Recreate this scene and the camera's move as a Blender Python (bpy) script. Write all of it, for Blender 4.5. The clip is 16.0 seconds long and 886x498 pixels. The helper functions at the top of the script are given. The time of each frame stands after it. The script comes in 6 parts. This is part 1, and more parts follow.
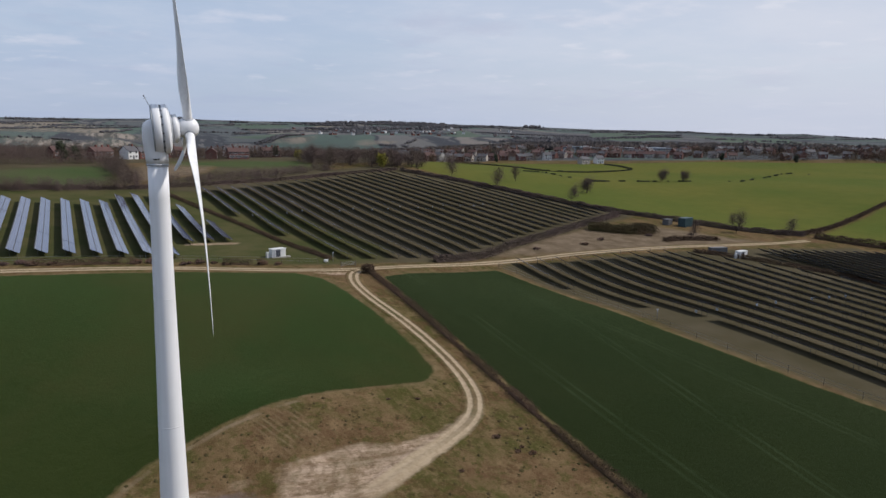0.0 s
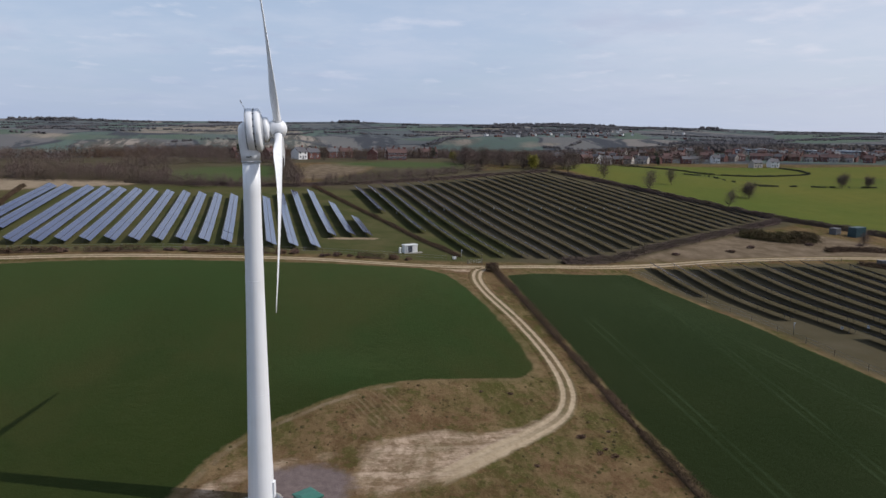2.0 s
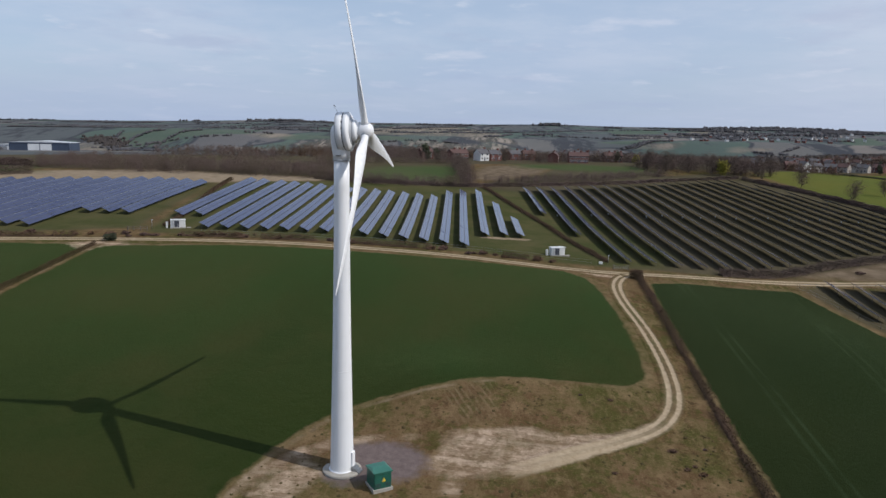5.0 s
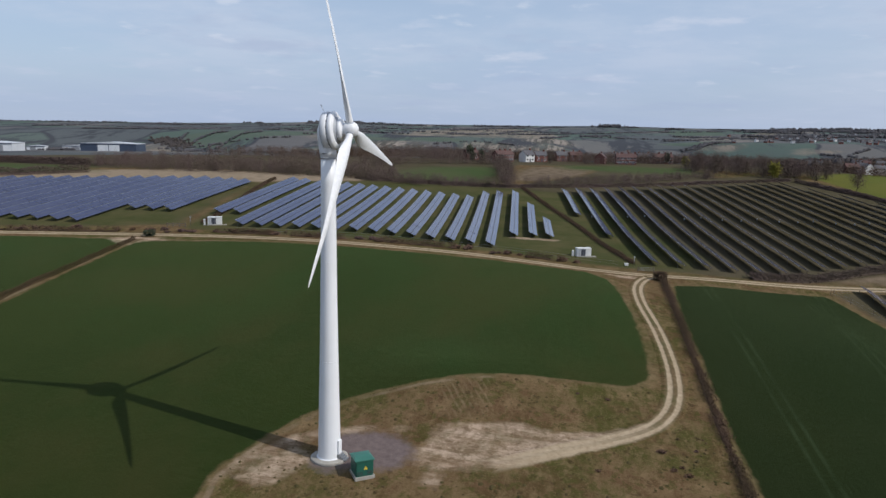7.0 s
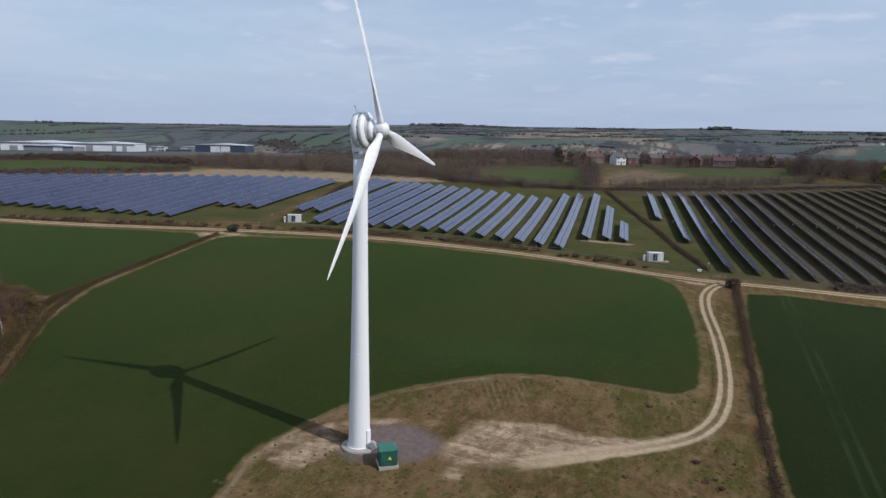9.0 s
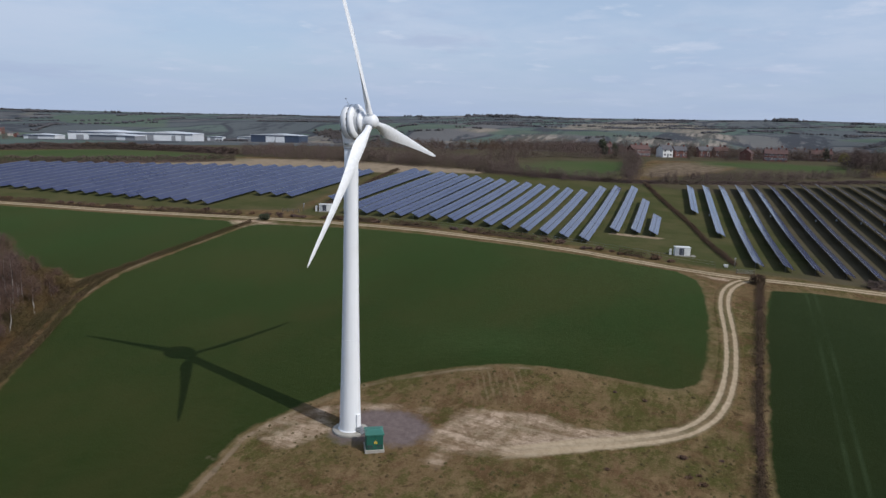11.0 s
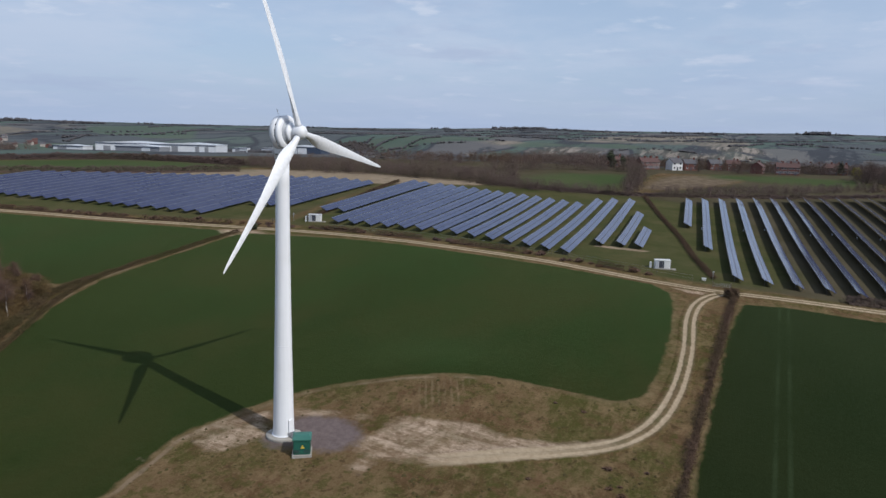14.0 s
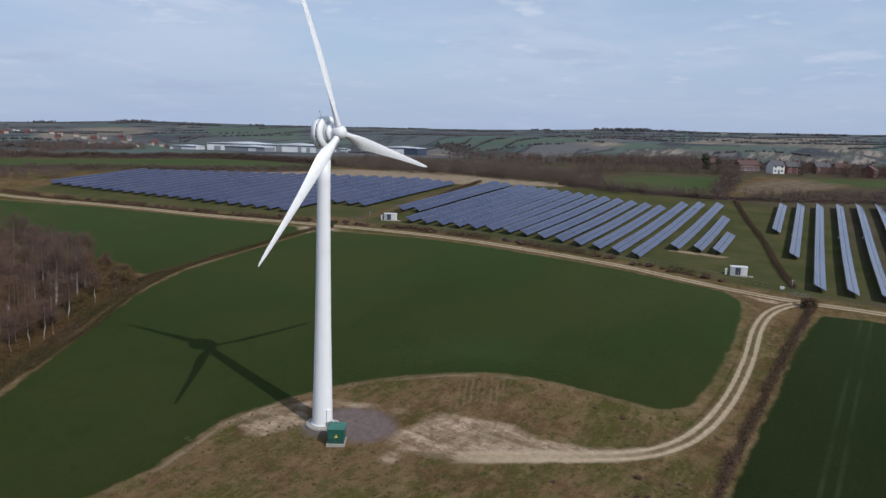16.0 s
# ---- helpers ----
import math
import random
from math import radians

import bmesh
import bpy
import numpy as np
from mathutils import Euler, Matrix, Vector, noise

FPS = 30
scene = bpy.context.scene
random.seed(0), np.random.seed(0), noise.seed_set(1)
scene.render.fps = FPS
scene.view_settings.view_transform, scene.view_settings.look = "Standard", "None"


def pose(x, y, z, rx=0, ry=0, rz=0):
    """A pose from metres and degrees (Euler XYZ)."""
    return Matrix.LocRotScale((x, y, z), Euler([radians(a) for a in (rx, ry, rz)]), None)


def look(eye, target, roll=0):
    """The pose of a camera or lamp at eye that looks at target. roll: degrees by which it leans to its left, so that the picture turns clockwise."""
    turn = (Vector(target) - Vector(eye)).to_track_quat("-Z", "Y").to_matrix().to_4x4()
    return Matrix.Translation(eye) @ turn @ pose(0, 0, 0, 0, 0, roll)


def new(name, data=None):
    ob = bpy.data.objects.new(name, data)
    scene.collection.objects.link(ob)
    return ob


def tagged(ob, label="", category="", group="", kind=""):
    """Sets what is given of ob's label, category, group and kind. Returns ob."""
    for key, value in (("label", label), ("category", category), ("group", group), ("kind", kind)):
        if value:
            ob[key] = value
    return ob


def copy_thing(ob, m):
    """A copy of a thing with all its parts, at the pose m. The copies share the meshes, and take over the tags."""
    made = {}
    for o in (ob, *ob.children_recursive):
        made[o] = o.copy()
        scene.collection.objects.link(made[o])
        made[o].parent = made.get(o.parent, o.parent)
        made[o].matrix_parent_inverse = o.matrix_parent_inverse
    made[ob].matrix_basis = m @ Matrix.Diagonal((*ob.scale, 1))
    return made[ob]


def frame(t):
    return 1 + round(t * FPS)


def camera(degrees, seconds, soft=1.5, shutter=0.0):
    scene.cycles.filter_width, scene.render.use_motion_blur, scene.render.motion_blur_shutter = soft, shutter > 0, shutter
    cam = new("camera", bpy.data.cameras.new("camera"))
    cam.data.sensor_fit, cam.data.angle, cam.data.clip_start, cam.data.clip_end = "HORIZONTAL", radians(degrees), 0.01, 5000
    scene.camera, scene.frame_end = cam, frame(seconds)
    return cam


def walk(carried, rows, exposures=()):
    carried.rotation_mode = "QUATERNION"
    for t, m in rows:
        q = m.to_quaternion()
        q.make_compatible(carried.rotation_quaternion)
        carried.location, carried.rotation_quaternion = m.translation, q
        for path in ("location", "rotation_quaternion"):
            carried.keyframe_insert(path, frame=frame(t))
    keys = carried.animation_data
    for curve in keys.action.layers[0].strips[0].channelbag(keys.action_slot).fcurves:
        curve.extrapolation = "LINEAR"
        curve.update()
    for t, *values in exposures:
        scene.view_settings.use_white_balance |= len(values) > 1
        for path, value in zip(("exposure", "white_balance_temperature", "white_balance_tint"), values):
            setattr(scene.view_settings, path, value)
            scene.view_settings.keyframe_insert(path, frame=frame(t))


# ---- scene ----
cam = camera(63.6, 16.0)
PATH = [
    (0, (-0.249, 1.178, 40.849), (0.556, 2.983, 40.541), 0.6),
    (0.5, (1.765, -0.332, 40.662), (2.481, 1.51, 40.356), 0.7),
    (1, (3.902, -2.059, 40.662), (4.54, -0.188, 40.357), 0.6),
    (1.5, (6.221, -3.648, 40.713), (6.751, -1.744, 40.407), 0.5),
    (2, (8.332, -4.859, 40.751), (8.699, -2.917, 40.444), 0.6),
    (2.5, (10.627, -5.74, 40.863), (10.898, -3.783, 40.556), 0.7),
    (3, (13.025, -6.813, 40.933), (13.183, -4.843, 40.625), 0.8),
    (3.5, (15.286, -7.736, 40.982), (15.327, -5.761, 40.674), 0.8),
    (4, (17.476, -8.535, 41.095), (17.424, -6.56, 40.785), 0.8),
    (4.5, (19.543, -8.874, 41.013), (19.424, -6.902, 40.704), 1.0),
    (7, (30.724, -10.02, 40.753), (30.385, -8.073, 40.446), 1.2),
    (7.5, (32.918, -10.044, 40.722), (32.549, -8.103, 40.417), 1.1),
    (8, (35.119, -9.992, 40.748), (34.646, -8.073, 40.44), 1.2),
    (8.5, (37.396, -9.742, 40.662), (36.828, -7.849, 40.356), 1.2),
    (9, (39.622, -9.339, 40.612), (39.012, -7.459, 40.306), 1.3),
    (11.5, (50.126, -7.297, 41.075), (49.345, -5.488, 40.73), 1.7),
    (12, (52.3, -6.649, 41.159), (51.5, -4.85, 40.807), 1.8),
    (12.5, (54.417, -5.983, 41.091), (53.612, -4.18, 40.772), 1.6),
    (13, (56.308, -5.293, 41.087), (55.504, -3.487, 40.783), 1.7),
    (13.5, (58.206, -4.564, 41.02), (57.4, -2.759, 40.717), 1.7),
    (14, (60.284, -3.91, 41.133), (59.458, -2.114, 40.83), 1.7),
    (14.5, (62.362, -3.252, 41.207), (61.486, -1.479, 40.903), 1.7),
    (15, (64.379, -2.441, 41.278), (63.425, -0.71, 40.97), 1.7),
    (15.5, (66.357, -1.715, 41.305), (65.345, -0.018, 40.996), 1.7),
    (16, (68.245, -0.777, 41.274), (67.177, 0.886, 40.966), 1.8),
]
walk(cam, [(t, look(eye, target, roll)) for t, eye, target, roll in PATH],
     ((0.0, 0.04, 6560, 12), (2.0, 0.04, 6450, 12), (4.0, 0.02, 6380, 11), (8.0, 0.01, 6300, 10), (12.0, 0.0, 6220, 10), (16.0, -0.02, 6200, 10)))

# ---- world and light ----
SUN_AZ, SUN_EL = -14.3, 44.0          # degrees, counter-clockwise from +x, and above the level
world = bpy.data.worlds.new("sky")
scene.world = world
world.use_nodes = True
wt = world.node_tree
wt.nodes.clear()
w_out = wt.nodes.new("ShaderNodeOutputWorld")
w_bg = wt.nodes.new("ShaderNodeBackground")
w_sky = wt.nodes.new("ShaderNodeTexSky")
w_sky.sky_type = 'NISHITA'
w_sky.sun_disc = False
w_sky.sun_elevation = radians(SUN_EL)
w_sky.sun_rotation = radians(90 - SUN_AZ)
w_sky.air_density = 1.0
w_sky.dust_density = 0.7
w_gain = wt.nodes.new("ShaderNodeVectorMath")
w_gain.operation = 'SCALE'
w_gain.inputs[3].default_value = 0.115
w_co = wt.nodes.new("ShaderNodeTexCoord")
w_sep = wt.nodes.new("ShaderNodeSeparateXYZ")
wt.links.new(w_co.outputs['Generated'], w_sep.inputs[0])
w_up = wt.nodes.new("ShaderNodeMath")           # a flat layer of cloud, seen in perspective
w_up.operation = 'MAXIMUM'
wt.links.new(w_sep.outputs[2], w_up.inputs[0])
w_up.inputs[1].default_value = 0.0
w_add = wt.nodes.new("ShaderNodeMath")
w_add.operation = 'ADD'
wt.links.new(w_up.outputs[0], w_add.inputs[0])
w_add.inputs[1].default_value = 0.11
w_vec = wt.nodes.new("ShaderNodeCombineXYZ")
for k in (0, 1):
    w_div = wt.nodes.new("ShaderNodeMath")
    w_div.operation = 'DIVIDE'
    wt.links.new(w_sep.outputs[k], w_div.inputs[0])
    wt.links.new(w_add.outputs[0], w_div.inputs[1])
    wt.links.new(w_div.outputs[0], w_vec.inputs[k])


def cloud_noise(scale, detail, rough):
    n = wt.nodes.new("ShaderNodeTexNoise")
    n.inputs['Scale'].default_value = scale
    n.inputs['Detail'].default_value = detail
    n.inputs['Roughness'].default_value = rough
    wt.links.new(w_vec.outputs[0], n.inputs['Vector'])
    return n.outputs['Fac']


def cloud_range(v, a, b, c, d):
    n = wt.nodes.new("ShaderNodeMapRange")
    n.interpolation_type = 'SMOOTHSTEP'
    for q, w in enumerate((a, b, c, d)):
        n.inputs[q + 1].default_value = w
    wt.links.new(v, n.inputs[0])
    return n.outputs[0]


def sky_mix(f, a, b):
    n = wt.nodes.new("ShaderNodeMixRGB")
    wt.links.new(f, n.inputs[0])
    for q, v in ((1, a), (2, b)):
        if isinstance(v, tuple):
            n.inputs[q].default_value = v
        else:
            wt.links.new(v, n.inputs[q])
    return n.outputs[0]


wt.links.new(w_sky.outputs[0], w_gain.inputs[0])
haze = wt.nodes.new("ShaderNodeMath")           # the veil thins out towards the zenith
haze.operation = 'MULTIPLY'
wt.links.new(cloud_range(cloud_noise(0.35, 6, 0.5), 0.30, 0.68, 0.60, 0.95), haze.inputs[0])
wt.links.new(cloud_range(w_sep.outputs[2], 0.18, 0.85, 1.0, 0.35), haze.inputs[1])
veil = sky_mix(haze.outputs[0], w_gain.outputs[0], (0.428, 0.528, 0.690, 1))
thin = sky_mix(cloud_range(cloud_noise(0.62, 9, 0.62), 0.40, 0.66, 0.0, 0.60), veil, (0.582, 0.642, 0.755, 1))
puffs = sky_mix(cloud_range(cloud_noise(1.5, 8, 0.55), 0.56, 0.70, 0.0, 0.50), thin, (0.67, 0.70, 0.80, 1))
shade = sky_mix(cloud_range(cloud_noise(0.9, 8, 0.6), 0.53, 0.68, 0.0, 0.52), puffs, (0.405, 0.465, 0.62, 1))
heaps = sky_mix(cloud_range(cloud_noise(2.7, 7, 0.52), 0.60, 0.72, 0.0, 0.45), shade, (0.72, 0.75, 0.83, 1))
low = sky_mix(cloud_range(w_sep.outputs[2], 0.0, 0.16, 0.75, 0.0), heaps, (0.388, 0.468, 0.632, 1))          # duller air along the horizon
glare = sky_mix(cloud_range(w_sep.outputs[0], 0.05, 0.9, 0.0, 0.38), low, (0.78, 0.78, 0.82, 1))    # brighter towards the sun
wt.links.new(glare, w_bg.inputs[0])
w_bg.inputs[1].default_value = 1.0
wt.links.new(w_bg.outputs[0], w_out.inputs[0])

sun = new("sun", bpy.data.lights.new("sun", 'SUN'))
sun.data.energy = 3.05
sun.data.angle = radians(0.55)
sun.data.color = (1.0, 0.95, 0.88)
sun_way = Vector((math.cos(radians(SUN_EL)) * math.cos(radians(SUN_AZ)),
                  math.cos(radians(SUN_EL)) * math.sin(radians(SUN_AZ)), math.sin(radians(SUN_EL))))
sun.matrix_world = look(sun_way * 500, (0, 0, 0))

# ---- land: one height for every place ----
SLOPE = (9.296, -6.372, 12.298, -0.48, -0.068, -1.371, 0.056, 0.238, 1.28, -0.095)
SWELLS = ((112, 160, 24, -3.2), (50, 232, 40, -1.6), (-22, 172, 28, 1.3), (51, 146, 32, 1.1), (12, 96, 9, 1.2), (24, 100, 12, 0.8))
SKY_AZ = (-70, -64, -61, -56, -50, -44, -37, -30, -24, -20, -17, -12, -7, -2, 3, 9, 16, 20, 24, 28, 31, 36, 40, 44, 47, 50, 53, 55, 60)
SKY_EL = (0.14, 0.17, 0.27, 0.55, 0.56, 0.58, 0.65, 0.74, 0.89, 1.06, 1.12, 1.05, 1.10, 1.11, 1.21, 1.12, 1.12, 1.19, 1.07, 0.99, 0.92, 0.74, 0.72, 0.59, 0.49, 0.55, 0.33, 0.23, 0.15)
FOOT_AZ, FOOT_EL = (-70, -50, -40, -20, 20, 35, 55), (-.7, -.5, -.2, .1, .1, -.1, -.3)      # where the far hillside levels off


def smooth(a, b, v):
    s = np.clip((v - a) / (b - a), 0, 1)
    return s * s * (3 - 2 * s)


def height(x, y):
    x, y = np.asarray(x, float), np.asarray(y, float)
    u, v = np.clip((x - 30) / 150, -2, 2), np.clip((y - 180) / 150, -1.4, 2)
    b = np.stack([np.ones_like(u), u, v, u * u, u * v, v * v, u ** 3, u * u * v, u * v * v, v ** 3], -1)
    near = b @ np.array(SLOPE)
    for cx, cy, r, h in SWELLS:
        near = near + h * np.exp(-((x - cx) ** 2 + (y - cy) ** 2) / (2 * r * r))
    r, az = np.hypot(x - 30, y), np.degrees(np.arctan2(x - 30, y))
    east = smooth(12, 35, az)
    vale = np.interp(r, (350, 450, 540, 700, 1000, 1350), (22, 25, 26, 20, 15, 8))
    rise = 22 + 0.0135 * (np.minimum(r, 900) - 350) - 8 * (1 - smooth(500, 900, r)) - 2
    base = vale * (1 - east) + (rise + 2 * smooth(900, 1300, r)) * east
    foot = 1350 + 110 * np.sin(az / 7 + 1) + 50 * np.sin(az / 3.1)
    sky, el = np.interp(az, SKY_AZ, SKY_EL), np.interp(az, FOOT_AZ, FOOT_EL)
    el = el + (sky - el) * np.clip((r - foot - 200) / (3750 - foot), 0, 1) ** .85
    swell = 5 * np.sin(x / 310 + 1) * np.sin(y / 270) + 6 * np.sin(x / 520 + y / 430) + 3 * np.sin(x / 150 - y / 190)
    hill = 41 + r * np.tan(np.radians(el)) + swell * smooth(1500, 1800, r) * (1 - smooth(2900, 3700, r))
    s = smooth(foot, foot + 270, r)
    far = base * (1 - s) + hill * s - 60 * smooth(3850, 4900, r)
    back = smooth(0, -200, y)
    far = far * (1 - back) - 3 * back
    w = smooth(230, 400, np.hypot(x - 30, y - 180))
    return near * (1 - w) + far * w


def hz(x, y):
    return float(height(x, y))


# ---- helpers ----
def part(name, bm, material, parent=None, label=""):
    me = bpy.data.meshes.new(name)
    bm.to_mesh(me)
    bm.free()
    me.materials.append(material)
    ob = new(name, me)
    ob.parent = parent
    if label:
        ob["label"] = label
    return ob


def mesh_np(name, verts, quads, material, parent=None, label="", flat=True):
    """One mesh object out of arrays of corners and four-cornered faces."""
    verts, quads = np.asarray(verts, np.float32), np.asarray(quads, np.int32)
    me = bpy.data.meshes.new(name)
    me.vertices.add(len(verts))
    me.vertices.foreach_set("co", verts.ravel())
    me.loops.add(quads.size)
    me.loops.foreach_set("vertex_index", quads.ravel())
    me.polygons.add(len(quads))
    me.polygons.foreach_set("loop_start", np.arange(0, quads.size, 4, dtype=np.int32))
    me.polygons.foreach_set("use_smooth", np.full(len(quads), not flat))
    me.update(calc_edges=True)
    me.validate()
    me.materials.append(material)
    ob = new(name, me)
    ob.parent = parent
    if label:
        ob["label"] = label
    return ob


def empty(name, x, y, z, rz=0):
    ob = new(name)
    ob.matrix_world = pose(x, y, z, 0, 0, rz)
    return ob


def box(bm, x0, x1, y0, y1, z0, z1, bevel=0.0):
    vs = [bm.verts.new(c) for c in ((x0, y0, z0), (x1, y0, z0), (x1, y1, z0), (x0, y1, z0), (x0, y0, z1), (x1, y0, z1), (x1, y1, z1), (x0, y1, z1))]
    for f in ((3, 2, 1, 0), (4, 5, 6, 7), (0, 1, 5, 4), (1, 2, 6, 5), (2, 3, 7, 6), (3, 0, 4, 7)):
        bm.faces.new([vs[i] for i in f])
    if bevel:
        es = {e for v in vs for e in v.link_edges}
        bmesh.ops.bevel(bm, geom=list(es), offset=bevel, segments=2, affect='EDGES', profile=0.5)
    return bm


def lathe(profile, n=48, axis='z', smooth_on=True):
    """A turned form: profile of (radius, along) pairs."""
    bm = bmesh.new()
    rings = []
    for r, a in profile:
        ring = []
        for i in range(n):
            t = 2 * math.pi * i / n
            c, s = r * math.cos(t), r * math.sin(t)
            ring.append(bm.verts.new((c, s, a) if axis == 'z' else (a, c, s)))
        rings.append(ring)
    for p, q in zip(rings, rings[1:]):
        for i in range(n):
            f = bm.faces.new((p[i], p[(i + 1) % n], q[(i + 1) % n], q[i]))
            f.smooth = smooth_on
    for ring, flip in ((rings[0], True), (rings[-1], False)):
        f = bm.faces.new(ring[::-1] if flip else ring)
    bmesh.ops.recalc_face_normals(bm, faces=bm.faces)
    return bm


def curve_through(points, step):
    """Points along a smooth line through the given ones, a step apart."""
    p = np.array(points, float)
    p = np.vstack([2 * p[0] - p[1], p, 2 * p[-1] - p[-2]])
    out = []
    for a, b, c, d in zip(p, p[1:], p[2:], p[3:]):
        n = max(2, int(np.hypot(*(c - b)) / step))
        t = np.linspace(0, 1, n, endpoint=False)[:, None]
        out.append(.5 * (2 * b + (c - a) * t + (2 * a - 5 * b + 4 * c - d) * t ** 2 + (3 * b - a - 3 * c + d) * t ** 3))
    return np.vstack(out + [p[-2:-1]])


# ---- materials ----
class Mat:
    """A short way to write node materials."""

    def __init__(self, name, rough=0.8, metal=0.0):
        self.m = bpy.data.materials.new(name)
        self.m.use_nodes = True
        self.t = self.m.node_tree
        self.b = self.t.nodes["Principled BSDF"]
        self.b.inputs["Roughness"].default_value = rough
        self.b.inputs["Metallic"].default_value = metal

    def put(self, value, socket):
        if isinstance(value, (int, float)):
            socket.default_value = value
        elif isinstance(value, tuple):
            socket.default_value = (*value, 1) if len(value) == 3 and len(socket.default_value) == 4 else value
        else:
            self.t.links.new(value, socket)

    def pos(self, scale=(1, 1, 1), turn=0.0):
        g = self.t.nodes.new("ShaderNodeNewGeometry")
        m = self.t.nodes.new("ShaderNodeMapping")
        m.inputs['Scale'].default_value = scale
        m.inputs['Rotation'].default_value = (0, 0, turn)
        self.t.links.new(g.outputs['Position'], m.inputs[0])
        return m.outputs[0]

    def local(self, scale=(1, 1, 1)):
        g = self.t.nodes.new("ShaderNodeTexCoord")
        m = self.t.nodes.new("ShaderNodeMapping")
        m.inputs['Scale'].default_value = scale
        self.t.links.new(g.outputs['Object'], m.inputs[0])
        return m.outputs[0]

    def noise(self, scale, detail=4.0, vec=None, rough=0.55):
        n = self.t.nodes.new("ShaderNodeTexNoise")
        n.inputs['Scale'].default_value = scale
        n.inputs['Detail'].default_value = detail
        n.inputs['Roughness'].default_value = rough
        self.put(vec if vec is not None else self.pos(), n.inputs['Vector'])
        return n.outputs['Fac']

    def rng(self, v, a, b, c=0.0, d=1.0):
        n = self.t.nodes.new("ShaderNodeMapRange")
        for i, k in enumerate((v, a, b, c, d)):
            self.put(k, n.inputs[i])
        return n.outputs[0]

    def math(self, op, a, b=0.0, c=None):
        n = self.t.nodes.new("ShaderNodeMath")
        n.operation = op
        self.put(a, n.inputs[0])
        self.put(b, n.inputs[1])
        if c is not None:
            self.put(c, n.inputs[2])
        return n.outputs[0]

    def mix(self, f, a, b):
        n = self.t.nodes.new("ShaderNodeMixRGB")
        self.put(f, n.inputs[0])
        self.put(a, n.inputs[1])
        self.put(b, n.inputs[2])
        return n.outputs[0]

    def attr(self, name):
        n = self.t.nodes.new("ShaderNodeAttribute")
        n.attribute_name = name
        return n.outputs['Fac']

    def island(self):
        return self.t.nodes.new("ShaderNodeNewGeometry").outputs['Random Per Island']

    def rand(self):
        return self.t.nodes.new("ShaderNodeObjectInfo").outputs['Random']

    def bump(self, h, strength=0.3, distance=0.1):
        n = self.t.nodes.new("ShaderNodeBump")
        n.inputs['Strength'].default_value = strength
        n.inputs['Distance'].default_value = distance
        self.put(h, n.inputs['Height'])
        self.t.links.new(n.outputs[0], self.b.inputs['Normal'])

    def col(self, c):
        self.put(c, self.b.inputs['Base Color'])
        return self

    def spec(self, v):
        self.b.inputs['Specular IOR Level'].default_value = v
        return self


def plain(name, a, b, scale, rough=0.6, metal=0.0, bump=0.0, local=False):
    """Two colours mottled into one another, with fine grain on top."""
    m = Mat(name, rough, metal)
    v = m.local() if local else m.pos()
    big = m.rng(m.noise(scale, 5, v), 0.3, 0.7)
    fine = m.rng(m.noise(scale * 9, 3, v), 0.2, 0.8, 0.85, 1.1)
    c = m.mix(big, a, b)
    n = m.t.nodes.new("ShaderNodeVectorMath")
    n.operation = 'SCALE'
    m.put(c, n.inputs[0])
    m.put(fine, n.inputs[3])
    m.col(n.outputs[0])
    if bump:
        m.bump(m.noise(scale * 6, 4, v), bump, 0.05)
    return m.m


def twigs(name, a, b, c, rough=0.9, firm=0.5):
    """Twigs or leaves, each spray with its own tone, shaded softly as one fuzzy mass."""
    m = Mat(name, rough).spec(0.10)
    k = m.mix(m.rng(m.island(), 0, 1, 0.15, 0.85), a, b)
    m.col(m.mix(m.rng(m.noise(0.06, 3), 0.4, 0.65), k, c))
    g = m.t.nodes.new("ShaderNodeNewGeometry")
    s = m.t.nodes.new("ShaderNodeVectorMath")
    s.operation = 'MULTIPLY_ADD'
    m.put(g.outputs['Normal'], s.inputs[0])
    s.inputs[1].default_value = (firm, firm, firm)
    s.inputs[2].default_value = (0.0, 0.0, 0.55)
    n = m.t.nodes.new("ShaderNodeVectorMath")
    n.operation = 'NORMALIZE'
    m.put(s.outputs[0], n.inputs[0])
    m.put(n.outputs[0], m.b.inputs['Normal'])
    return m.m


